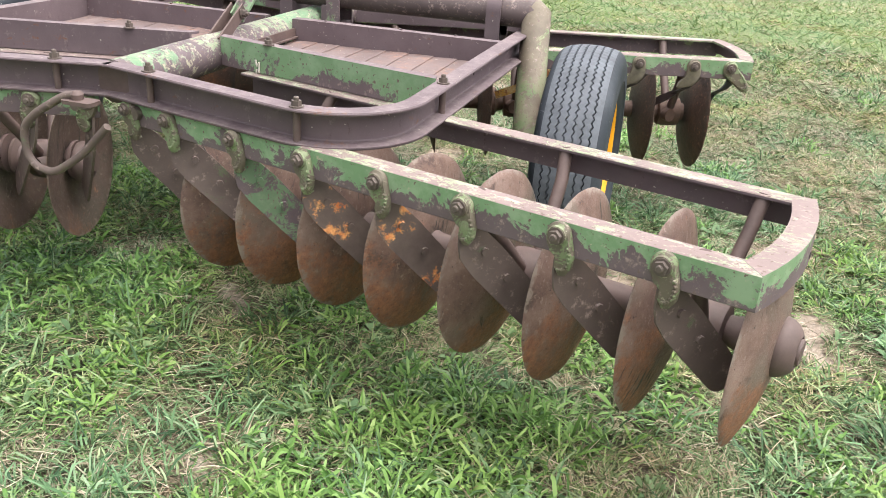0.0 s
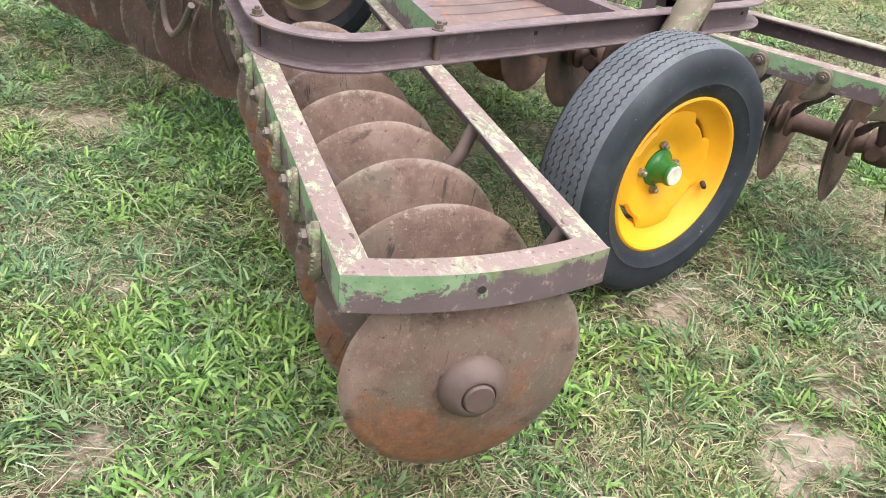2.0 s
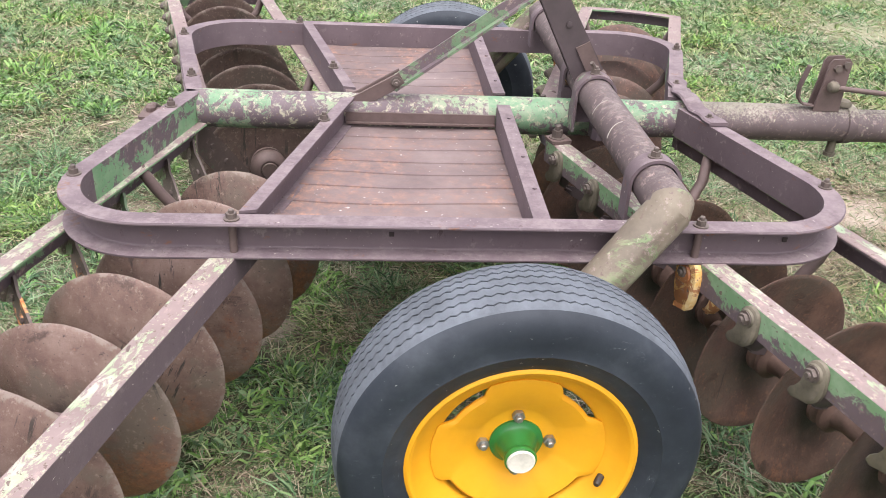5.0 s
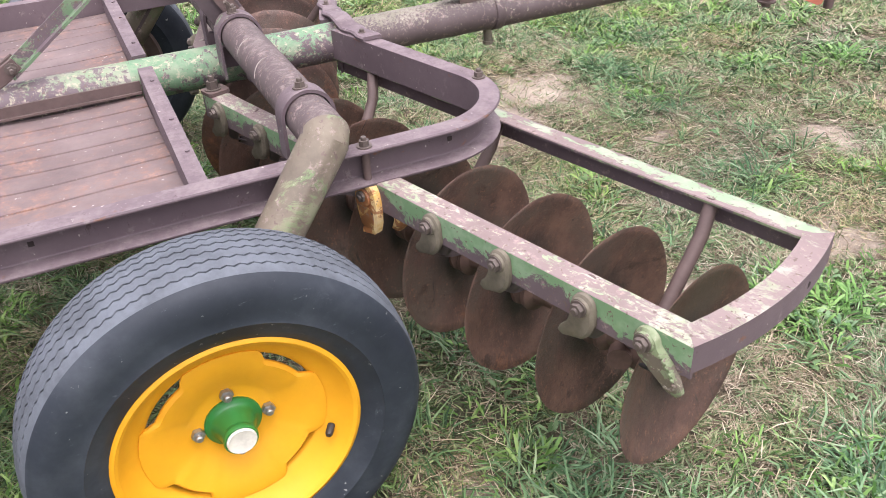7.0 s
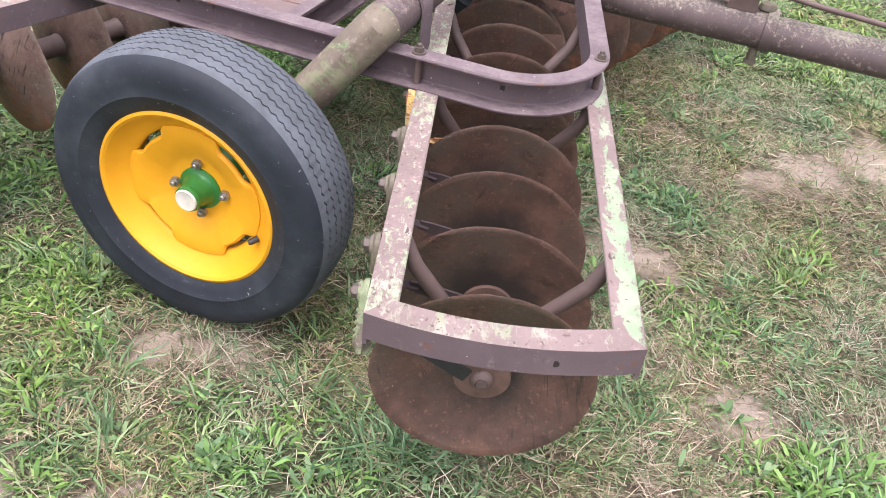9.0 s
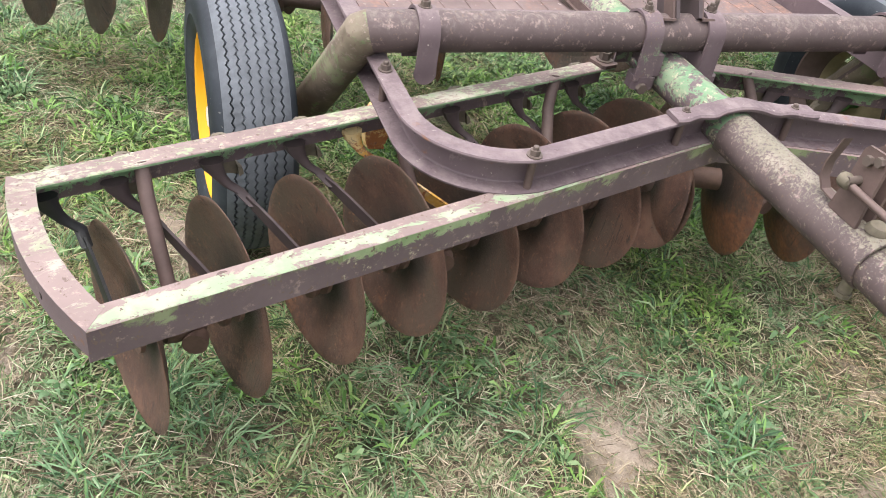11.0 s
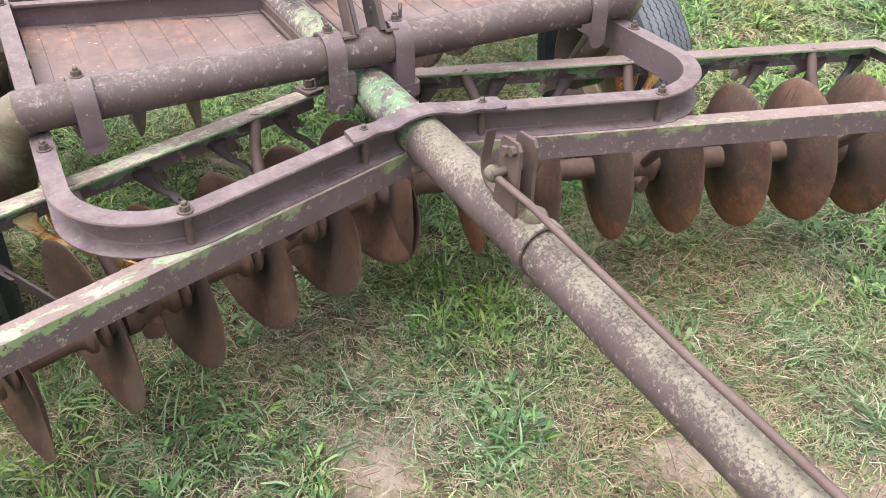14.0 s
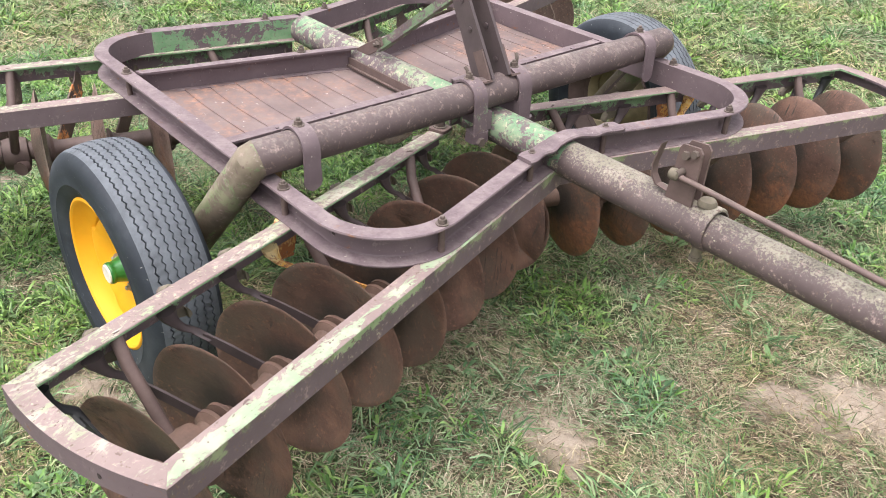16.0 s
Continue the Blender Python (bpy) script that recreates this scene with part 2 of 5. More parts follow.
def plain(name, colour, rough=0.5, metal=0.0, vary=0.25, scale=18.0, bump=0.15):
    k = Mat(name, rough, metal)
    dark = tuple(v * (1 - vary) for v in colour)
    light = tuple(min(1, v * (1 + vary)) for v in colour)
    c = k.ramp(k.noise(scale, 7, 0.7), ((0.25, dark), (0.5, colour), (0.8, light)))
    return k.done(c, k.noise(scale * 6, 5, 0.7), bump, 0.002)


scar_pale = plain("pale_weld_scar", (0.32, 0.28, 0.25), 0.7, 0.0, 0.4, 60)
bolt_steel = plain("dull_bolt_steel", (0.115, 0.089, 0.077), 0.6, 0.2)
bright_bolt = plain("zinc_bolt", (0.36, 0.35, 0.33), 0.4, 0.8)
cast_iron = plain("lichened_cast_iron", (0.125, 0.105, 0.076), 0.75, 0.0, 0.5, 24)
mast_paint = plain("near_black_brown_paint", (0.066, 0.048, 0.05), 0.6, 0.0, 0.3, 12)
dark_iron = plain("dark_brown_iron", (0.105, 0.07, 0.063), 0.65, 0.0, 0.35, 14)
rust_iron = plain("rusty_cast_iron", (0.105, 0.062, 0.047), 0.75, 0.0, 0.45, 22, 0.4)
scraper_steel = flaking("brown_scraper_steel", (0.1, 0.125, 0.065), (0.13, 0.14, 0.085), 0.6, ((0.1, (0.055, 0.04, 0.036)), (0.5, (0.12, 0.086, 0.077)), (0.9, (0.18, 0.13, 0.115))), 12.0, 0.66, None, 3.0, None, 0.0, 0.08)
yellow_iron = flaking("chipped_yellow_paint", (0.62, 0.34, 0.07), (0.68, 0.52, 0.28), 0.45, ((0.0, (0.16, 0.07, 0.04)), (0.5, (0.36, 0.15, 0.055)), (1.0, (0.5, 0.24, 0.1))), 26.0, 0.58)
burnt_yellow = flaking("rust_eaten_yellow_paint", (0.56, 0.3, 0.075), (0.6, 0.4, 0.17), 0.53, ((0.0, (0.15, 0.06, 0.035)), (0.5, (0.34, 0.13, 0.045)), (1.0, (0.5, 0.22, 0.08))), 34.0, 0.58)
clip_green = flaking("lichened_green_casting", (0.15, 0.19, 0.095), (0.21, 0.235, 0.14), 0.5, ((0.0, (0.07, 0.055, 0.04)), (0.5, (0.12, 0.1, 0.072)), (1.0, (0.18, 0.15, 0.11))), 26.0, 0.56)
wheel_yellow = plain("yellow_wheel_enamel", (0.74, 0.345, 0.006), 0.58, 0.0, 0.09, 7, 0.06)
hub_green = plain("green_hub_enamel", (0.022, 0.16, 0.03), 0.32, 0.0, 0.15, 8, 0.05)
cap_white = plain("worn_white_cap", (0.62, 0.58, 0.5), 0.5, 0.0, 0.25, 30)
old_rim = plain("faded_cream_rim", (0.3, 0.25, 0.15), 0.6, 0.0, 0.4, 10)
black_paint = plain("tarry_black_paint", (0.018, 0.018, 0.02), 0.5, 0.0, 0.4, 20)
# near-black that stands in for the shade inside bolt holes
hole_dark = plain("shadowed_rust", (0.03, 0.02, 0.018), 0.9)
red_paint = plain("faded_red_paint", (0.36, 0.11, 0.07), 0.6, 0.0, 0.35, 12)


def rubber():
    k = Mat("weathered_rubber", 0.6)
    k.b.inputs["Specular IOR Level"].default_value = 0.3
    c = k.ramp(k.noise(5, 7, 0.65), ((0.28, (0.012, 0.015, 0.021)), (0.5, (0.023, 0.028, 0.036)), (0.75, (0.054, 0.061, 0.072))))
    c = k.mix(k.step(k.noise(17, 6, 0.8, (1, 3, 1)), 0.62, 0.74), c, (0.1, 0.105, 0.115))
    c = k.mix(k.step(k.noise(9, 8, 0.85, (1, 1, 5)), 0.6, 0.72), c, (0.085, 0.092, 0.105))
    c = k.mix(k.step(k.noise(60, 4, 0.7), 0.68, 0.72), c, (0.24, 0.235, 0.22))
    return k.done(c, k.noise(120, 4, 0.6), 0.2, 0.001)


tyre_rubber = rubber()
tread_rubber = plain("worn_grey_tread_rubber", (0.088, 0.097, 0.112), 0.75, 0.0, 0.42, 16, 0.25)


def leaf(name, stops, rough=0.6, thin=0.12, drift=0.5):
    """Blades coloured one by one, with a slow drift of hue across the field."""
    k = Mat(name, rough, spread=False)
    g = k.n.new("ShaderNodeNewGeometry")
    c = k.ramp(g.outputs["Random Per Island"], stops)
    hue = k.ramp(k.noise(1.7, 3, 0.6), ((0.36, (1.12, 1.0, 0.78)), (0.5, (1.0, 1.0, 1.0)), (0.64, (0.84, 0.97, 1.12))))
    c = k.mix(drift, c, hue, "MULTIPLY")
    k.l.new(c, k.b.inputs["Base Color"])
    k.b.inputs["Specular IOR Level"].default_value = 0.2
    tr = k.n.new("ShaderNodeBsdfTranslucent")
    k.l.new(c, tr.inputs["Color"])
    mx = k.n.new("ShaderNodeMixShader")
    mx.inputs[0].default_value = thin
    k.l.new(k.b.outputs[0], mx.inputs[1])
    k.l.new(tr.outputs[0], mx.inputs[2])
    k.l.new(mx.outputs[0], k.n["Material Output"].inputs["Surface"])
    return k.m


grass_green = leaf("green_grass", ((0.0, (0.035, 0.068, 0.021)), (0.3, (0.098, 0.175, 0.055)), (0.6, (0.178, 0.28, 0.1)), (0.85, (0.26, 0.35, 0.155)), (1.0, (0.38, 0.41, 0.23))), 0.45, 0.1, 0.8)
grass_olive = leaf("dull_olive_grass", ((0.0, (0.045, 0.064, 0.025)), (0.25, (0.112, 0.162, 0.068)), (0.5, (0.195, 0.255, 0.122)), (0.72, (0.27, 0.32, 0.175)), (0.78, (0.24, 0.195, 0.12)), (0.92, (0.35, 0.3, 0.2)), (1.0, (0.48, 0.42, 0.3))), 0.5, 0.15, 0.6)
grass_dry = leaf("dry_grass", ((0.0, (0.1, 0.07, 0.045)), (0.4, (0.26, 0.2, 0.138)), (0.75, (0.43, 0.355, 0.26)), (1.0, (0.6, 0.52, 0.4))), 0.55, 0.15, 0.3)
shred = leaf("soil_coloured_shreds", ((0.0, (0.1, 0.075, 0.05)), (0.35, (0.24, 0.18, 0.13)), (0.7, (0.42, 0.345, 0.265)), (1.0, (0.6, 0.51, 0.41))), 0.8, 0.1, 0.3)
field_green = leaf("field_grass_green", ((0.0, (0.09, 0.145, 0.05)), (0.5, (0.16, 0.235, 0.09)), (1.0, (0.27, 0.335, 0.16))), 0.5, 0.25, 0.8)
field_dry = leaf("field_dry_grass", ((0.0, (0.22, 0.2, 0.115)), (0.5, (0.34, 0.3, 0.19)), (1.0, (0.46, 0.41, 0.29))), 0.6, 0.2, 0.5)
tuft_green = leaf("blue_green_grass", ((0.0, (0.033, 0.068, 0.03)), (0.4, (0.082, 0.155, 0.066)), (0.75, (0.145, 0.24, 0.11)), (1.0, (0.28, 0.36, 0.2))), 0.45, 0.1, 0.6)
weed_green = leaf("broad_weed_leaf", ((0.0, (0.053, 0.115, 0.026)), (0.4, (0.132, 0.25, 0.06)), (0.8, (0.2, 0.33, 0.093)), (1.0, (0.3, 0.425, 0.155))), 0.42, 0.18, 0.6)
rosette_green = leaf("grey_green_leaf", ((0.0, (0.07, 0.135, 0.055)), (0.5, (0.14, 0.235, 0.105)), (1.0, (0.24, 0.33, 0.17))), 0.5, 0.2, 0.6)


def soil():
    k = Mat("trodden_soil", 0.95, spread=False)
    earth = k.ramp(k.noise(5, 10, 0.75), ((0.3, (0.24, 0.185, 0.145)), (0.5, (0.39, 0.315, 0.255)), (0.72, (0.53, 0.44, 0.37))))
    earth = k.mix(k.step(k.noise(60, 8, 0.85), 0.56, 0.68), earth, (0.3, 0.235, 0.185))
    # thatch; its darkest stops paint in the shade between blades
    shaded_thatch = k.ramp(k.noise(75, 7, 0.85), ((0.34, (0.03, 0.024, 0.014)), (0.48, (0.09, 0.072, 0.044)), (0.6, (0.2, 0.16, 0.1)), (0.78, (0.4, 0.33, 0.23))))
    at = k.n.new("ShaderNodeAttribute")
    at.attribute_name = "bare"
    rag = k.n.new("ShaderNodeMath")
    rag.operation = "MULTIPLY_ADD"
    k.l.new(k.noise(22, 8, 0.8), rag.inputs[0])
    rag.inputs[1].default_value = 1.6
    k.l.new(at.outputs["Fac"], rag.inputs[2])
    c = k.mix(k.step(rag.outputs[0], 1.1, 1.8), shaded_thatch, earth)
    far = k.ramp(k.noise(3.5, 10, 0.8), ((0.3, (0.1, 0.155, 0.055)), (0.5, (0.165, 0.225, 0.09)), (0.7, (0.3, 0.29, 0.17))))
    far = k.mix(k.step(k.noise(34, 6, 0.85), 0.5, 0.66), far, (0.085, 0.125, 0.045))
    far = k.mix(k.step(k.noise(45, 6, 0.85, (1, 1.7, 1)), 0.54, 0.7), far, (0.34, 0.33, 0.2))
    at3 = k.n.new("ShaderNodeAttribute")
    at3.attribute_name = "gap_shade"
    # shade of the gaps in thick grass, put into the soil colour
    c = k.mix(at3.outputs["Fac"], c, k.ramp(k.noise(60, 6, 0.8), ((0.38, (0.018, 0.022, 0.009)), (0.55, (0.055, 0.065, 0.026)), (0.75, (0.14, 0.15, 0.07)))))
    at2 = k.n.new("ShaderNodeAttribute")
    at2.attribute_name = "far"
    c = k.mix(at2.outputs["Fac"], c, far)
    return k.done(c, k.noise(70, 10, 0.85), 0.8, 0.016)


soil_mat = soil()

# ---- building helpers ----
FLIP = Matrix.Diagonal((1, -1, 1, 1))
PLACED = {}
TWINS = {}


def mesh_from(bm, mats, sharp=38):
    """A mesh from a bmesh; faces keep their material index."""
    bmesh.ops.recalc_face_normals(bm, faces=bm.faces)
    me = bpy.data.meshes.new("shape")
    bm.to_mesh(me)
    bm.free()
    for m in mats if isinstance(mats, (list, tuple)) else (mats,):
        me.materials.append(m)
    me.polygons.foreach_set("use_smooth", [True] * len(me.polygons))
    me.set_sharp_from_angle(angle=radians(sharp))
    return me


def twin(me):
    """The mesh mirrored across y."""
    if me.name not in TWINS:
        bm = bmesh.new()
        bm.from_mesh(me)
        bmesh.ops.transform(bm, matrix=FLIP, verts=bm.verts)
        bmesh.ops.reverse_faces(bm, faces=bm.faces)
        t = me.copy()
        bm.to_mesh(t)
        bm.free()
        TWINS[me.name] = t
    return TWINS[me.name]


def put(name, me, parent, at=None, side=1, label=""):
    """Links a mesh as one object at the pose at; side -1 is its mirror image across the machine."""
    at = at or Matrix.Identity(4)
    if side < 0:
        me, at = twin(me), FLIP @ at @ FLIP
    ob = new(name, me)
    if parent is not None:
        ob.parent = parent
        ob.matrix_parent_inverse = PLACED[parent.name].inverted()
    ob.matrix_basis = at
    PLACED[ob.name] = at.copy()
    return tagged(ob, label)


def part(name, bm, material, parent, label="", at=None, side=1, sharp=38):
    return put(name, mesh_from(bm, material, sharp), parent, at, side, label)


def axes(p0, p1, hint=(0, 0, 1)):
    """A pose at p0 whose z runs to p1."""
    z = (Vector(p1) - Vector(p0)).normalized()
    x = Vector(hint).cross(z)
    if x.length < 1e-4:
        x = Vector((1, 0, 0)).cross(z)
    x.normalize()
    y = z.cross(x)
    m = Matrix((x, y, z)).transposed().to_4x4()
    m.translation = Vector(p0)
    return m


def skin(bm, rings, closed=True, caps=True, loop=False, index=0):
    """Faces between rings of points."""
    rows = [[bm.verts.new(p) for p in r] for r in rings]
    n = len(rows[0])
    for a, b in zip(rows, rows[1:] + (rows[:1] if loop else [])):
        for i in range(n if closed else n - 1):
            j = (i + 1) % n
            bm.faces.new((a[i], a[j], b[j], b[i])).material_index = index
    if caps and not loop:
        bm.faces.new(rows[0][::-1]).material_index = index
        bm.faces.new(rows[-1]).material_index = index
    return rows


def sweep(bm, profile, path, outs, ups=None, index=0):
    """Moves a profile of (out, up) points along a path; outs are the unit side directions, mitred by the caller."""
    rings = []
    for k, p in enumerate(path):
        o = Vector(outs[k])
        u = Vector(ups[k]) if ups else Vector((0, 0, 1))
        rings.append([Vector(p) + o * a + u * b for a, b in profile])
    return skin(bm, rings, index=index)


def pipe(bm, pts, r, seg=20, index=0, caps=True):
    """A round tube through points, mitred at the bends."""
    pts = [Vector(p) for p in pts]
    ways = [(b - a).normalized() for a, b in zip(pts, pts[1:])]
    m = axes(pts[0], pts[1])
    x, y = m.col[0].to_3d(), m.col[1].to_3d()
    rings = []
    for k, p in enumerate(pts):
        w = ways[min(k, len(ways) - 1)]
        if k == 0:
            ring = [p + r * (x * math.cos(t) + y * math.sin(t)) for t in (2 * math.pi * i / seg for i in range(seg))]
        else:
            w0 = ways[k - 1]
            n = (w0 + w).normalized() if k < len(ways) else w0
            ring = []
            for q in rings[-1]:
                d = (p - q).dot(n) / w0.dot(n)
                ring.append(q + w0 * d)
        rings.append(ring)
    return skin(bm, rings, index=index, caps=caps)


def lathe(bm, profile, seg=40, at=None, index=0, caps=True):
    """Turns (radius, height) points round z."""
    at = at or Matrix.Identity(4)
    rings = []
    for r, z in profile:
        rings.append([at @ Vector((r * math.cos(t), r * math.sin(t), z)) for t in (2 * math.pi * i / seg for i in range(seg))])
    return skin(bm, rings, caps=caps, index=index)


def slab(bm, outline, z0, z1, at=None, index=0):
    """A plate of a 2D outline between two heights."""
    at = at or Matrix.Identity(4)
    return skin(bm, [[at @ Vector((x, y, z)) for x, y in outline] for z in (z0, z1)], index=index)


def block(bm, lo, hi, at=None, index=0, bevel=0.0):
    x0, y0, z0 = lo
    x1, y1, z1 = hi
    b = bevel
    if not b:
        return slab(bm, ((x0, y0), (x1, y0), (x1, y1), (x0, y1)), z0, z1, at, index)
    return slab(bm, ((x0 + b, y0), (x1 - b, y0), (x1, y0 + b), (x1, y1 - b), (x1 - b, y1), (x0 + b, y1), (x0, y1 - b), (x0, y0 + b)), z0, z1, at, index)


def hexagon(r, turn=0.0):
    return [(r * math.cos(turn + i * math.pi / 3), r * math.sin(turn + i * math.pi / 3)) for i in range(6)]


def bolt_mesh(r=0.011, h=0.011, washer=0.016, stud=0.006, mat=None):
    """A hex nut on a washer with the thread's end; z points out."""
    bm = bmesh.new()
    lathe(bm, ((washer, 0), (washer, 0.003)), 14)
    slab(bm, hexagon(r, 0.3), 0.003, 0.003 + h)
    lathe(bm, ((r * 0.55, 0.003 + h), (r * 0.55, 0.003 + h + stud), (r * 0.4, 0.005 + h + stud)), 10)
    return mesh_from(bm, mat or bolt_steel)


bolt_me = bolt_mesh()
nut_me = bolt_mesh(0.0125, 0.008, 0.016, 0.002)

# ---- the disc harrow ----
harrow = new("disc_harrow")
tagged(harrow, "old rusty brown and green tandem disc harrow standing on mown grass", "disc harrow")
PLACED[harrow.name] = Matrix.Identity(4)
Z0, Z1 = 0.612, 0.692  # underside and top of the main frame


def meet(p, d, q, e):
    """Where two plan lines cross."""
    det = d[0] * -e[1] + e[0] * d[1]
    rx, ry = q[0] - p[0], q[1] - p[1]
    t = (rx * -e[1] + e[0] * ry) / det
    return Vector((p[0] + d[0] * t, p[1] + d[1] * t))


def fillet(a, c, b, r, n=14):
    """Points of an arc of radius r that rounds the corner c between a and b."""
    u, v = (a - c).normalized(), (b - c).normalized()
    half = math.acos(max(-1, min(1, u.dot(v)))) / 2
    t = r / math.tan(half)
    mid = c + (u + v).normalized() * (r / math.sin(half))
    s, e = c + u * t - mid, c + v * t - mid
    turn = math.atan2(s.x * e.y - s.y * e.x, s.dot(e))
    return [mid + Matrix.Rotation(turn * i / n, 2) @ s for i in range(n + 1)]


def run_outs(pts):
    """Outward (left of the way) unit sides of a plan path."""
    outs = []
    for k in range(len(pts)):
        d = pts[min(k + 1, len(pts) - 1)] - pts[max(k - 1, 0)]
        d.normalize()
        outs.append(Vector((-d.y, d.x, 0)))
    return outs


def main_frame():
    """The channel-iron ring, in two mirrored halves, with its long bolts."""
    tilt_f, tilt_r = radians(17.3), radians(14.1)
    df, nf = Vector((math.sin(tilt_f), -math.cos(tilt_f))), Vector((math.cos(tilt_f), math.sin(tilt_f)))
    dr, nr = Vector((-math.sin(tilt_r), -math.cos(tilt_r))), Vector((-math.cos(tilt_r), math.sin(tilt_r)))
    pf = Vector((0.624, -0.148)) - nf * 0.022
    pr = Vector((-0.81, -0.132)) - nr * 0.022
    side = Vector((0, -0.748))
    cf, cr = meet(pf, df, side, (1, 0)), meet(pr, dr, side, (1, 0))
    start = pf + df * ((-0.05 - pf.y) / df.y)
    end = pr + dr * ((-0.001 - pr.y) / dr.y)
    plan = [start, (start + cf) / 2] + fillet(start, cf, cr, 0.165) + fillet(cf, cr, end, 0.165) + [end]
    prof = ((0, 0), (0.044, 0), (0.046, 0.003), (0.046, 0.006), (0.009, 0.009), (0.007, 0.012), (0.007, 0.068), (0.009, 0.071), (0.046, 0.074), (0.046, 0.077), (0.044, 0.08), (0, 0.08))
    bm = bmesh.new()
    outs = run_outs(plan)
    sweep(bm, prof, [(p.x, p.y, Z0) for p in plan], outs)
    bmesh.ops.recalc_face_normals(bm, faces=bm.faces)
    bm.normal_update()
    for f in bm.faces:
        c = f.calc_center_median()
        if abs(f.normal.z) < 0.3 and f.calc_area() > 0.003:
            f.material_index = 1 if c.x < -0.72 and f.normal.x > 0.5 else 2 if c.x > 0.6 and c.y < -0.3 and f.normal.x < -0.5 else 0
    me = mesh_from(bm, (frame_paint, inside_green, frame_paint), 30)
    me_far = me.copy()
    me_far.materials[1], me_far.materials[2] = frame_paint, inside_green
    spots = ((-0.556, -0.77), (0.394, -0.77), (0.755, -0.568), (0.624, -0.148), (-0.92, -0.57), (-0.81, -0.132))
    bm = bmesh.new()
    lathe(bm, ((0.0085, 0.006), (0.0085, 0.074)), 12)
    shank_me = mesh_from(bm, dark_iron)
    for s in (1, -1):
        half = put("frame_channel", me if s > 0 else me_far, harrow, None, s, "weathered brown steel channel with rounded corners")
        for x, y in spots:
            put("frame_bolt", bolt_me, half, pose(x, y, Z1 + (0.008 if abs(y) < 0.14 and x > 0 else 0), 0, 0, random.uniform(0, 60)), s)
            put("bolt_shank", shank_me, half, pose(x, y, Z0), s)
        for x in (-0.24, 0.588):
            # no opening is cut: a thin dark square paints the hole's shade
            bm = bmesh.new()
            block(bm, (-0.0052, -0.0052, 0.0), (0.0052, 0.0052, 0.001), axes((x, -0.7552, 0.655), (x, -1.0, 0.655)))
            part("bolt_hole", bm, hole_dark, half, "dark square patch painted as a shaded bolt hole", None, s)


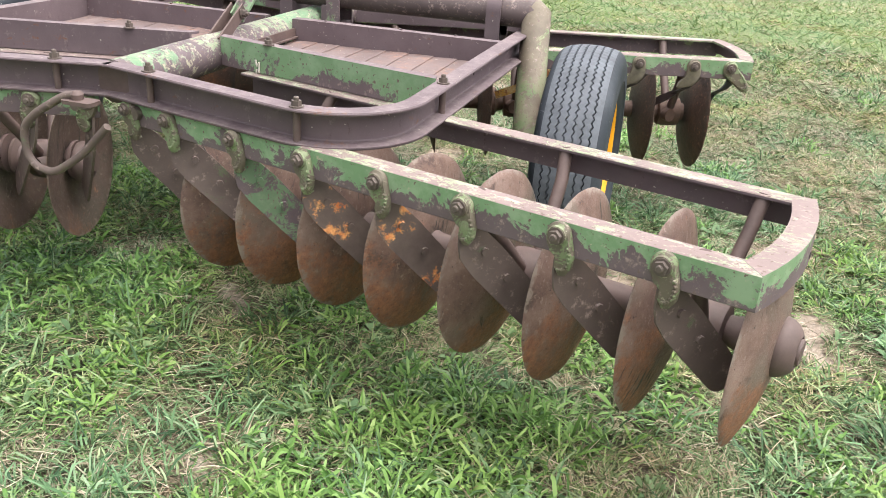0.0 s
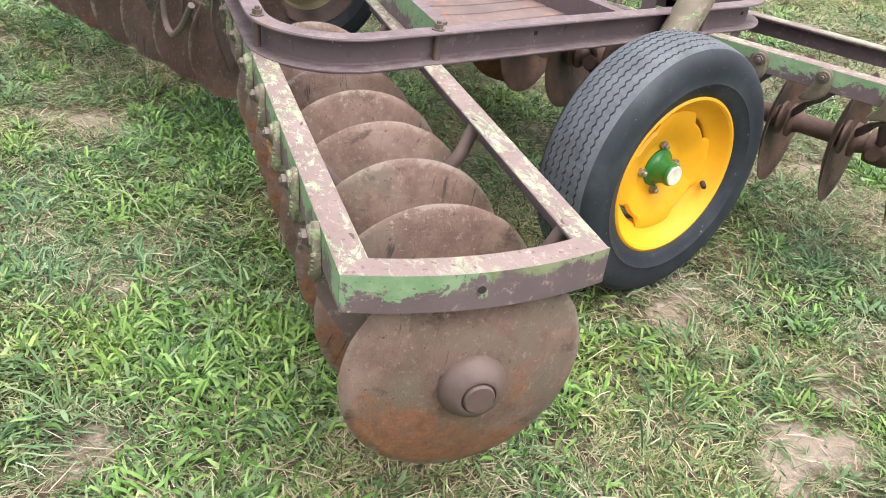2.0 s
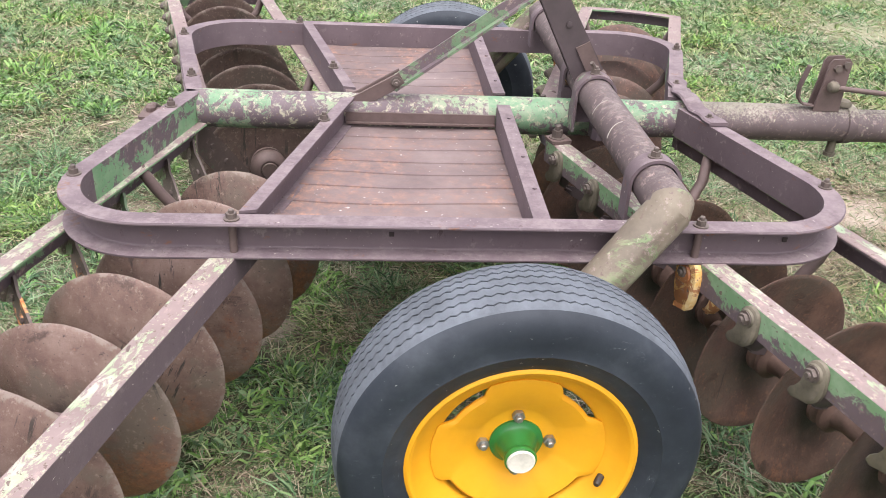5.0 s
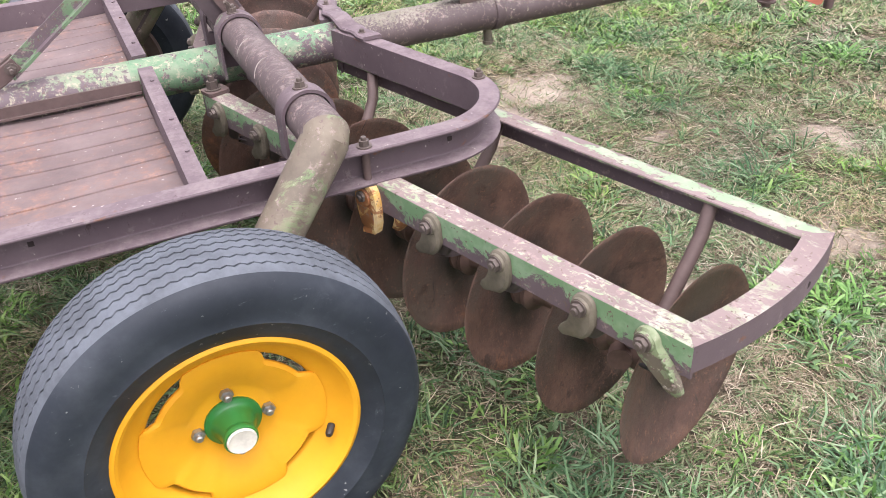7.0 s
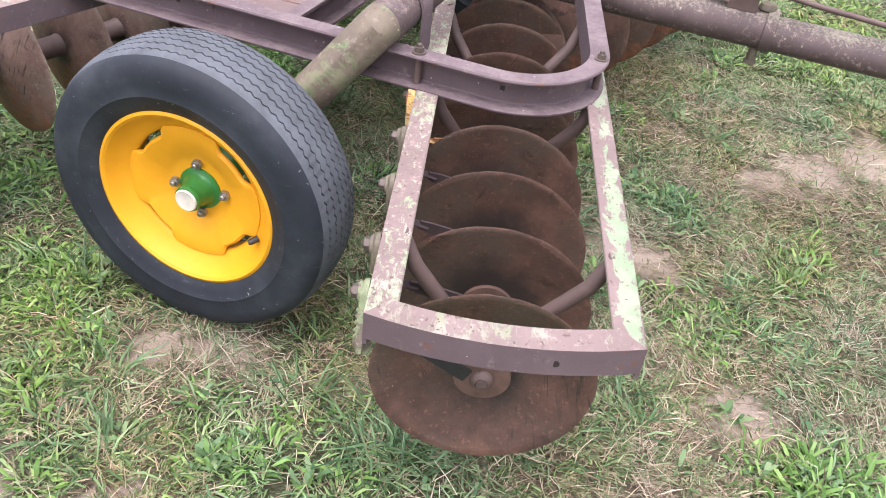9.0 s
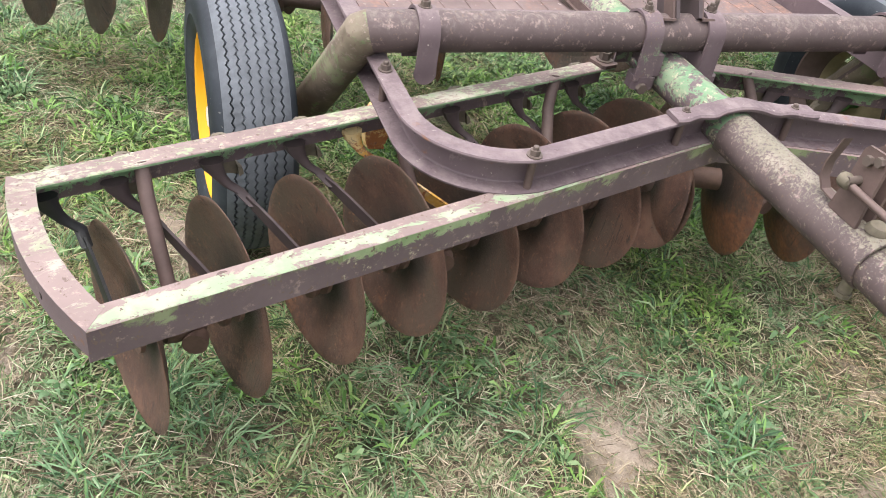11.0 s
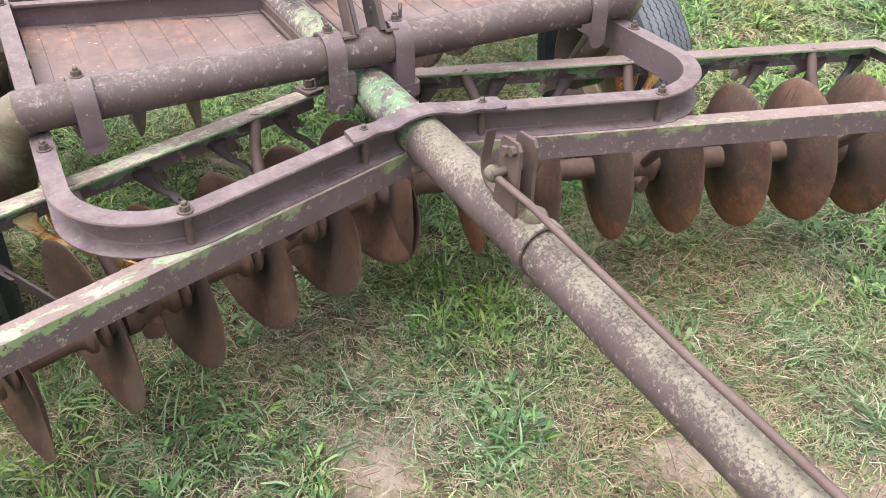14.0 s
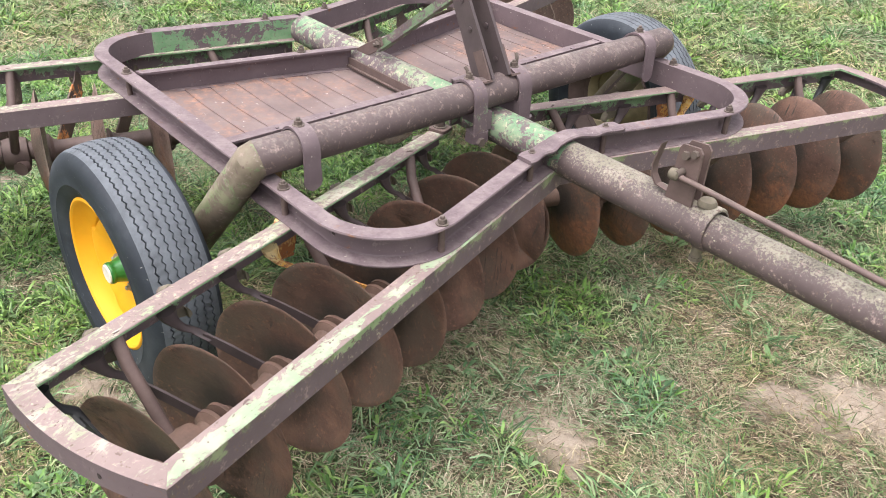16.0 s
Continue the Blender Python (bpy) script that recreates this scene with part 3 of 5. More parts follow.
def cross_members():
    """Two channels from the centre tube to each side, and the tray between them."""
    for s in (1, -1):
        bm = bmesh.new()
        prof = ((0, 0), (0.036, 0), (0.036, 0.007), (0.007, 0.007), (0.007, 0.073), (0.036, 0.073), (0.036, 0.08), (0, 0.08))
        o = Vector((0.968, 0.25, 0)).normalized()
        sweep(bm, prof, [(-0.372, -0.05, Z0 + 0.006), (-0.545, -0.7475, Z0 + 0.006)], [o, o])
        bmesh.ops.recalc_face_normals(bm, faces=bm.faces)
        bm.normal_update()
        for f in bm.faces:
            f.material_index = 1 if f.normal.x < -0.8 and f.calc_area() > 0.02 else 0
        rear = part("cross_channel", bm, (frame_paint, green_cross if s > 0 else frame_paint), harrow, "sloping cross channel, green paint left on its rear face" if s > 0 else "sloping brown cross channel", None, s)
        put("frame_bolt", bolt_me, rear, pose(-0.409, -0.222, Z0 + 0.086), s)
        if s > 0:
            bm = bmesh.new()
            face = Matrix.Translation((-0.4105, -0.1875, 0.632)) @ Matrix.Rotation(radians(-104), 4, "Z") @ Matrix.Rotation(radians(90), 4, "X")
            for a, b in (((-0.008, 0.022), (-0.003, 0.004)), ((-0.003, 0.004), (0.006, 0.016)), ((0.006, 0.016), (0.004, -0.012)), ((-0.004, -0.004), (-0.006, -0.022))):
                d = (Vector(b) - Vector(a)).normalized()
                o = Vector((-d.y, d.x)) * 0.0022
                slab(bm, [tuple(Vector(a) + o), tuple(Vector(a) - o), tuple(Vector(b) - o), tuple(Vector(b) + o)], -0.0015, 0.0015, face)
            part("paint_mark", bm, cap_white, rear, "chalky white paint scribble")
        bm = bmesh.new()
        sweep(bm, [(a, b) for a, b in prof], [(0.055, -0.05, Z0 - 0.002), (0.05, -0.7475, Z0 - 0.002)], [Vector((1, 0, 0))] * 2)
        for y in (-0.16, -0.42, -0.6):
            lathe(bm, ((0.005, 0), (0.005, 0.0035)), 8, pose(0.075, y, Z0 + 0.078))
        part("cross_channel", bm, frame_paint, harrow, "weathered brown cross channel", None, s)
        # tray: a ribbed sheet, its ridges running fore and aft
        bm = bmesh.new()
        ys = []
        y, k, deep = -0.062, 0, 0.0022
        while y > -0.74:
            if s > 0:  # lapped boards
                ys += [(y, 0.002), (y - 0.001, -0.0014), (y - 0.002, -0.0013), (y - 0.014, 0.0)]
            else:
                ys += [(y, 0.002), (y - 0.001, -deep), (y - 0.004, -deep), (y - 0.005, 0.5 * deep + 0.001 * (k % 2)), (y - 0.018, 0.0)]
            y -= 0.076 + 0.004 * (k % 3)
            k += 1
        ys.append((-0.744, 0.0))
        prof_rows = []
        nx = 18
        for yy, zz in ys:
            x0 = -0.36 - 0.25 * (abs(yy) - 0.06) + 0.006
            row = []
            for i in range(nx + 1):
                x = x0 + (0.052 - x0) * i / nx
                sag = -0.006 * math.sin(math.pi * i / nx) + 0.005 * noise.noise(Vector((x * 4, yy * 5, 3.1 + s)))
                row.append((x, yy + 0.006 * noise.noise(Vector((x * 3, yy * 9, 7.7))), Z0 + 0.012 + zz + sag))
            prof_rows.append(row)
        top = [[bm.verts.new(p) for p in r] for r in prof_rows]
        low = [[bm.verts.new((p[0], p[1], p[2] - 0.004)) for p in r] for r in prof_rows]
        for a, b, c, d in zip(top, top[1:], low, low[1:]):
            for i in range(nx):
                bm.faces.new((a[i], a[i + 1], b[i + 1], b[i]))
                bm.faces.new((c[i], d[i], d[i + 1], c[i + 1]))
        part("tray", bm, tray_steel, harrow, "ribbed sheet-steel tray with orange rust blotches", None, s, 25)
        bm = bmesh.new()
        block(bm, (-0.36, -0.063, Z0 + 0.015), (0.052, -0.057, Z0 + 0.05))
        block(bm, (-0.36, -0.072, Z0 + 0.019), (0.052, -0.063, Z0 + 0.024))
        part("tray_ledge", bm, dark_iron, harrow, "", None, s)


def tongue():
    """The centre tube, the pole that slides in it, and what is fixed to them."""
    R, ZC = 0.053, 0.642
    bm = bmesh.new()
    at = axes((-0.765, 0, ZC), (1, 0, ZC))
    prof = [(0.049, 0.0), (R, 0.0)] + [(R, 0.1 * i) for i in range(1, 18)] + [(R, 1.845), (R + 0.005, 1.848), (R + 0.005, 1.872), (R + 0.002, 1.876), (0.05, 1.876), (0.05, 1.85)]
    lathe(bm, prof, 32, at)
    for f in bm.faces:
        f.material_index = 2 if -0.52 < f.calc_center_median().x < 0.04 else 0 if f.calc_center_median().x < 0.6 else 1
    tube = part("centre_tube", bm, (green_tube, sleeve_paint, chalky_tube), harrow, "thick round steel tube, green at the rear and brown in front")
    bm = bmesh.new()
    prof = [(0.02, 0.0), (0.0475, 0.0)] + [(0.0475, 0.1 * i) for i in range(1, 12)] + [(0.0475, 1.19), (0.044, 1.22), (0.02, 1.22)]
    lathe(bm, prof, 32, axes((0.835, 0.0046, 0.634), (2.035, -0.0162, 0.6425)))
    pole = part("drawbar_pole", bm, brown_tube, harrow, "lichen-spotted round drawbar pole")
    # pin through the sleeve
    bm = bmesh.new()
    lathe(bm, ((0.024, 0.056), (0.024, 0.062), (0.019, 0.07), (0.008, 0.074)), 20)
    lathe(bm, ((0.013, -0.095), (0.013, 0.058)), 12)
    lathe(bm, ((0.017, -0.1), (0.017, -0.09)), 8)
    part("sleeve_pin", bm, cast_iron, tube, "", pose(1.075, 0, ZC))
    # cap strap over the tube at the front of the frame
    bm = bmesh.new()
    path = []
    for i in range(-20, 21):
        y = i * 0.0095
        hump = 0.0
        if abs(y) < 0.075:
            hump = 0.012 * (0.5 + 0.5 * math.cos(math.pi * y / 0.075)) ** 0.6
        wave = 0.004 * math.cos(abs(y) * 75) if abs(y) > 0.06 else 0
        path.append((0.613 + 0.22 * max(0.0, abs(y) - 0.05) * 0.8, y, Z1 + hump, 0.026 + wave))
    rings = [[Vector((x - w, y, z + 0.002)), Vector((x + w, y, z + 0.002)), Vector((x + w + 0.001, y, z + 0.008)), Vector((x + w - 0.004, y, z + 0.012)), Vector((x - w + 0.004, y, z + 0.012)), Vector((x - w - 0.001, y, z + 0.008))] for x, y, z, w in path]
    skin(bm, rings)
    part("tube_clamp", bm, frame_paint, harrow, "cast cap strap bolted over the tube")
    # rear gusset
    bm = bmesh.new()
    lathe(bm, ((0.05, 0.0), (0.05, 0.006)), 24, axes((-0.772, 0, ZC), (1, 0, ZC)))
    part("tube_end_plate", bm, dark_iron, tube)
    # linkage plates, knob and rod
    bm = bmesh.new()
    up = Matrix(((1, 0, 0, 0), (0, 0, 1, 0), (0, 1, 0, 0), (0, 0, 0, 1)))
    outline = ((0.972, 0.688), (1.05, 0.688), (1.05, 0.75), (1.052, 0.83), (1.042, 0.842), (0.996, 0.838), (0.988, 0.826), (0.984, 0.77))
    slab(bm, outline, 0.004, 0.011, up)
    lug = part("linkage_plate", bm, dark_iron, tube, "upright dark steel lug plate")
    bm = bmesh.new()
    slab(bm, outline, -0.03, -0.023, up)
    part("linkage_plate", bm, dark_iron, tube, "upright dark steel lug plate")
    bm = bmesh.new()
    skin(bm, [[Vector((x, -0.03, z)), Vector((x, -0.008, z)), Vector((x + 0.004, -0.008, z + 0.003)), Vector((x + 0.004, -0.03, z + 0.003))] for x, z in ((0.934, 0.815), (0.928, 0.79), (0.919, 0.755), (0.922, 0.725), (0.938, 0.705), (0.975, 0.7))])
    part("hook_strap", bm, dark_iron, tube)
    bm = bmesh.new()
    pipe(bm, [(1.01, -0.06, 0.772), (1.01, 0.022, 0.772)], 0.009, 10)
    slab(bm, hexagon(0.011), 0.0, 0.01, axes((1.012, -0.03, 0.815), (1.012, -0.1, 0.815)))
    slab(bm, hexagon(0.01), 0.0, 0.01, axes((1.035, -0.03, 0.826), (1.035, -0.1, 0.826)))
    slab(bm, hexagon(0.016), 0.0, 0.012, axes((1.01, 0.011, 0.772), (1.01, 0.1, 0.772)))
    part("linkage_pin", bm, bolt_steel, tube)
    bm = bmesh.new()
    lathe(bm, ((0.008, 0), (0.013, 0.003), (0.016, 0.012), (0.014, 0.024), (0.009, 0.028)), 18, axes((0.988, -0.054, 0.768), (1.03, -0.05, 0.765)))
    part("rod_knob", bm, cast_iron, tube, "lumpy cast rod end")
    bm = bmesh.new()
    pts = [(1.0, -0.052, 0.766), (1.1, -0.035, 0.752), (1.2, -0.03, 0.742), (1.5, -0.022, 0.722), (1.78, -0.012, 0.708), (1.86, -0.014, 0.705), (1.895, -0.032, 0.692), (1.925, -0.052, 0.67), (1.945, -0.0625, 0.648)]
    pipe(bm, pts, 0.0075, 12)
    part("control_rod", bm, dark_iron, pole, "thin rusty control rod lying along the pole")


def lift_shaft():
    """The rockshaft across the tube, its straps, mast and brace, and the wheel arms."""
    X, Z, R = 0.312, 0.745, 0.047
    bm = bmesh.new()
    arm_end = Vector((0.015, -0.868, 0.372))
    elbow = Vector((X, -0.80, Z))
    bend = [elbow + (arm_end - elbow).normalized() * 0.012, elbow + Vector((0, 0.012, 0))]
    half = [arm_end] + bend + [Vector((X, -0.4, Z))]
    pipe(bm, half + [Vector((X, 0, Z))] + [Vector((p.x, -p.y, p.z)) for p in reversed(half)], R, 28)
    for f in bm.faces:
        f.material_index = 1 if abs(f.calc_center_median().y) > 0.79 else 0
    shaft = part("rockshaft", bm, (shaft_paint, flaking_arm), harrow, "round brown lift shaft with bent-down wheel arms")
    # two pale scars running part way round the shaft
    for y, lean in ((-0.285, 0.0), (-0.44, 0.006)):
        bm = bmesh.new()
        pipe(bm, [(X + (R + 0.0005) * math.cos(t), y + lean * math.cos(t * 3), Z + (R + 0.0005) * math.sin(t)) for t in (radians(105 + 11 * i) for i in range(7))], 0.0011, 6)
        part("weld_scar", bm, scar_pale, shaft, "thin pale scar round the shaft")
    # straps at the tube and at the side channels
    for s in (1, -1):
        for y, low, mat, name in ((-0.10 if s > 0 else -0.078, 0.642, strap_paint if s > 0 else frame_paint, "shaft_strap"), (-0.668, 0.66, frame_paint, "shaft_strap")):
            bm = bmesh.new()
            n = 16
            w = 0.024
            pathpts = [(X - R - 0.003, low)] + [(X + (R + 0.003) * math.cos(math.pi - math.pi * i / n), Z + (R + 0.003) * math.sin(math.pi - math.pi * i / n)) for i in range(n + 1)] + [(X + R + 0.003, low)]
            rings = []
            for k, (px, pz) in enumerate(pathpts):
                a = pathpts[max(k - 1, 0)]
                b = pathpts[min(k + 1, len(pathpts) - 1)]
                d = Vector((b[0] - a[0], b[1] - a[1])).normalized()
                o = Vector((-d.y, d.x))
                rings.append([Vector((px, y - w, pz)), Vector((px, y + w, pz)), Vector((px + o.x * 0.007, y + w, pz + o.y * 0.007)), Vector((px + o.x * 0.007, y - w, pz + o.y * 0.007))])
            skin(bm, rings)
            if abs(y) > 0.5:
                lathe(bm, ((0.026, 0), (0.026, 0.007)), 18, axes((X + R + 0.003, y, 0.668), (X + R + 0.1, y, 0.668)))
            strap = part(name, bm, mat, harrow, "steel strap clamped over the lift shaft", None, s)
            put("strap_bolt", bolt_me, strap, pose(X - 0.004, y, Z + R + 0.008), s)
            if abs(y) < 0.5:
                bm = bmesh.new()
                slab(bm, hexagon(0.014), 0, 0.012, axes((X + R + 0.01, y, 0.625), (X + R + 0.1, y, 0.625)))
                part("strap_nut", bm, bolt_steel, strap, "", None, s)
    # saddle block between tube and shaft
    bm = bmesh.new()
    block(bm, (X - 0.055, -0.075, 0.655), (X + 0.055, -0.056, 0.71))
    block(bm, (X + 0.005, -0.122, 0.618), (X + 0.058, -0.057, 0.652), None, 0, 0.012)
    saddle = mesh_from(bm, frame_paint)
    for s in (1, -1):
        put("shaft_saddle", saddle, harrow, None, s)
    # mast: two leaning straps with bolt holes
    for y in (-0.034, 0.03):
        bm = bmesh.new()
        top, low = (0.158, 1.035), (0.305, 0.775)
        d = Vector((top[0] - low[0], top[1] - low[1])).normalized()
        o = Vector((d.y, -d.x)) * 0.034
        outline = [(low[0] - o.x * 1.25, low[1] - o.y * 1.25), (low[0] + o.x * 1.25, low[1] + o.y * 1.25), (top[0] + o.x, top[1] + o.y), (top[0] + d.x * 0.012 + o.x * 0.5, top[1] + d.y * 0.012 + o.y * 0.5), (top[0] + d.x * 0.012 - o.x * 0.5, top[1] + d.y * 0.012 - o.y * 0.5), (top[0] - o.x, top[1] - o.y)]
        up = Matrix(((1, 0, 0, 0), (0, 0, 1, 0), (0, 1, 0, 0), (0, 0, 0, 1)))
        slab(bm, outline, y - 0.005, y + 0.005, up)
        for t in (0.06, 0.16, 0.245):
            lathe(bm, ((0.0085, 0), (0.0085, 0.004), (0.004, 0.005)), 10, axes((low[0] + d.x * t + 0.008, y - 0.005, low[1] + d.y * t), (low[0] + d.x * t + 0.008, y - 0.1, low[1] + d.y * t)))
        mast = part("mast_plate", bm, mast_paint, harrow, "dark leaning mast plate with bolt holes")
        # angle foot bolted to the plate and a pin standing up beside it
        o = 1 if y > 0 else -1
        bm = bmesh.new()
        block(bm, (-0.02, 0.0, -0.012), (0.02, 0.006, 0.085), pose(0.318, y + o * 0.006 - (0.006 if o < 0 else 0), 0.788, 0, -29, 0))
        block(bm, (-0.022, 0.0, -0.012), (0.022, o * 0.034, -0.006), pose(0.322, y + o * 0.006, 0.795, 0, -16, 0))
        part("mast_foot", bm, dark_iron, mast, "small bent foot plate")
        bm = bmesh.new()
        pipe(bm, [(0.3, y + o * 0.064, 0.79), (0.3, y + o * 0.066, 0.822), (0.292, y + o * 0.07, 0.832)], 0.0055, 8)
        part("pin", bm, bolt_steel, mast)
    # brace from the mast to the tube
    bm = bmesh.new()
    a, b = Vector((-0.235, -0.012, 0.728)), Vector((0.165, -0.004, 1.015))
    at = axes(a, b)
    L = (b - a).length
    prof = ((-0.018, -0.006), (0.018, -0.006), (0.018, 0.0), (-0.011, 0.0), (-0.011, 0.026), (-0.018, 0.026))
    at2 = at @ Matrix.Rotation(radians(90), 4, "Z")
    skin(bm, [[at2 @ Vector((p[0], p[1], z)) for p in prof] for z in (0, L)])
    brace = part("brace", bm, brace_green, harrow, "flaking green angle-iron brace")
    for y in (-0.03, 0.006):
        bm = bmesh.new()
        a2 = axes((-0.345, y, 0.672), (-0.165, y, 0.775), (0, 1, 0))
        block(bm, (-0.02, -0.003, 0), (0.02, 0.003, 0.158), a2, bevel=0.002)
        part("brace_clevis", bm, dark_iron, brace, "dark clevis plate")
    put("brace_bolt", bolt_me, brace, axes((-0.224, -0.034, 0.741), (-0.224, -0.2, 0.741)))


flaking_arm = flaking("tan_wheel_arm", (0.14, 0.19, 0.088), (0.2, 0.195, 0.12), 0.56, ((0.2, (0.055, 0.044, 0.033)), (0.5, (0.15, 0.12, 0.088)), (0.8, (0.26, 0.22, 0.16))), 9.0, 0.6, None, 3.0, None, 0.5, 0.06)


def tyre_mesh():
    """A ribbed implement tyre; its axis is z, the outer side at +z."""
    bm = bmesh.new()
    seg = 400
    half = 0.098
    tread = []
    ribs = 7
    w = 0.158
    for i in range(ribs):
        y0 = -w / 2 + w * i / ribs
        y1 = -w / 2 + w * (i + 1) / ribs
        crown = lambda y: 0.3525 - 0.012 * (2 * y / w) ** 2
        g = 0.0024
        tread += [(crown(y0), y0 + g, 1 if i else 0), (crown(y1), y1 - g, 1 if i < ribs - 1 else 0)]
        if i < ribs - 1:
            tread += [(crown(y1) - 0.006, y1 - g * 0.7, 1), (crown(y1) - 0.006, y1 + g * 0.7, 1)]
    wall = [(0.215, -0.075), (0.222, -0.082), (0.24, -0.0925), (0.256, -0.0975), (0.259, -0.1), (0.264, -0.0985), (0.285, -0.1), (0.305, -0.0985), (0.32, -0.0945), (0.332, -0.0875)]
    prof = [(r, y, 0) for r, y in wall] + tread + [(r, -y, 0) for r, y in reversed(wall)]
    rows = []
    for k in range(seg):
        a = 2 * math.pi * k / seg
        zig = (-0.003, 0.0, 0.003, 0.0)[k % 4]
        rows.append([Vector((r * math.cos(a), r * math.sin(a), y + zig * z)) for r, y, z in prof])
    skin(bm, rows, closed=False, caps=False, loop=True)
    for f in bm.faces:
        c = f.calc_center_median()
        f.material_index = 1 if math.hypot(c.x, c.y) > 0.341 else 0
    return mesh_from(bm, (tyre_rubber, tread_rubber), 30)


def wheel_parts():
    """Meshes of rim, plate, hub and lugs; z points outward."""
    bm = bmesh.new()
    seg = 72
    lathe(bm, ((0.206, 0.093), (0.212, 0.0985), (0.219, 0.096), (0.222, 0.089), (0.219, 0.08), (0.214, 0.07), (0.207, 0.06), (0.2, 0.05), (0.19, 0.03), (0.180, 0.0), (0.176, -0.02), (0.178, -0.035), (0.196, -0.045), (0.2, -0.08), (0.219, -0.09), (0.222, -0.097), (0.212, -0.099), (0.19, -0.07), (0.186, -0.045), (0.168, -0.02), (0.160, 0.02), (0.157, 0.036), (0.161, 0.043), (0.172, 0.05), (0.184, 0.06), (0.196, 0.076), (0.206, 0.093)), seg, None, caps=False)
    for v in bm.verts:
        v.co.z *= 0.84
    for f in bm.faces:
        f.material_index = 1 if f.calc_center_median().z < 0.0 else 0
    rim = mesh_from(bm, (wheel_yellow, dark_iron), 50)
    # dished plate with four lobes cut back, leaving slots against the rim
    bm = bmesh.new()
    rings = []
    for f, z in ((0.16, 0.036), (0.3, 0.036), (0.42, 0.034), (0.5, 0.041), (0.66, 0.053), (0.8, 0.061), (0.93, 0.066), (1.0, 0.064)):
        ring = []
        for i in range(96):
            a = 2 * math.pi * i / 96
            lobe = max(0.0, math.cos(2 * (a - math.pi / 4) * 2) - 0.1) / 0.9
            cut = 0.021 * min(1.0, lobe * 2.2)
            r = f * (0.167 - cut * f ** 3)
            ring.append(Vector((r * math.cos(a), r * math.sin(a), z - 0.004 * (cut > 0.012) * (f > 0.95))))
        rings.append(ring)
    back = [[p - Vector((0, 0, 0.005)) for p in ring] for ring in rings]
    skin(bm, rings + back[::-1], caps=False, loop=True)
    plate = mesh_from(bm, wheel_yellow, 45)
    bm = bmesh.new()
    lathe(bm, ((0.052, 0.034), (0.052, 0.04), (0.043, 0.043), (0.039, 0.047), (0.036, 0.058), (0.031, 0.072), (0.030, 0.08), (0.0315, 0.082), (0.0315, 0.09), (0.0295, 0.094), (0.0275, 0.094), (0.0275, 0.085)), 30)
    hub = mesh_from(bm, hub_green, 40)
    bm = bmesh.new()
    lathe(bm, ((0.0272, 0.084), (0.0272, 0.096), (0.025, 0.0985), (0.018, 0.097), (0.006, 0.0965)), 26)
    cap = mesh_from(bm, cap_white, 40)
    bm = bmesh.new()
    slab(bm, hexagon(0.0125), 0.0, 0.01)
    lathe(bm, ((0.007, 0.01), (0.007, 0.018), (0.005, 0.02)), 10)
    lug = mesh_from(bm, bright_bolt)
    bm = bmesh.new()
    lathe(bm, ((0.0075, 0.0), (0.0075, 0.018), (0.0055, 0.024)), 10)
    valve = mesh_from(bm, plain("black_valve_rubber", (0.03, 0.025, 0.022), 0.6))
    bm = bmesh.new()
    lathe(bm, ((0.045, -0.12), (0.045, -0.03), (0.03, 0.0), (0.03, 0.036)), 20)
    spindle = mesh_from(bm, hub_green)
    worn_rim, worn_plate = rim.copy(), plate.copy()
    worn_rim.materials[0] = worn_plate.materials[0] = old_rim
    return rim, plate, hub, cap, lug, valve, spindle, worn_rim, worn_plate


def wheels():
    tyre_me = tyre_mesh()
    rim, plate, hub, cap, lug, valve, spindle, worn_rim, worn_plate = wheel_parts()
    at = Matrix.Translation((0.0, -1.012, 0.366)) @ Matrix.Rotation(radians(1.8), 4, "Z") @ Matrix(((1, 0, 0, 0), (0, 0, -1, 0), (0, 1, 0, 0), (0, 0, 0, 1)))
    for s in (1, -1):
        shifted = at @ Matrix.Translation((0, 0, 0.022))
        t = put("tyre", tyre_me, harrow, shifted, s, "weathered black ribbed tyre with zigzag grooves")
        put("wheel_rim", rim if s > 0 else worn_rim, t, shifted, s, "bright yellow painted steel rim" if s > 0 else "faded cream steel rim")
        put("wheel_disc", plate if s > 0 else worn_plate, t, at, s, "dished wheel disc with four slots")
        put("hub", hub, t, at, s, "glossy green hub")
        put("hub_cap", cap, t, at, s, "chipped white hub cap")
        put("spindle", spindle, t, at, s)
        for i in range(4):
            a = math.pi / 2 * i + 0.02
            put("lug_nut", lug, t, at @ Matrix.Translation((0.0645 * math.cos(a), 0.0645 * math.sin(a), 0.036)), s)
        put("valve", valve, t, at @ pose(0.166, -0.062, 0.074, 10, -35, 0), s)


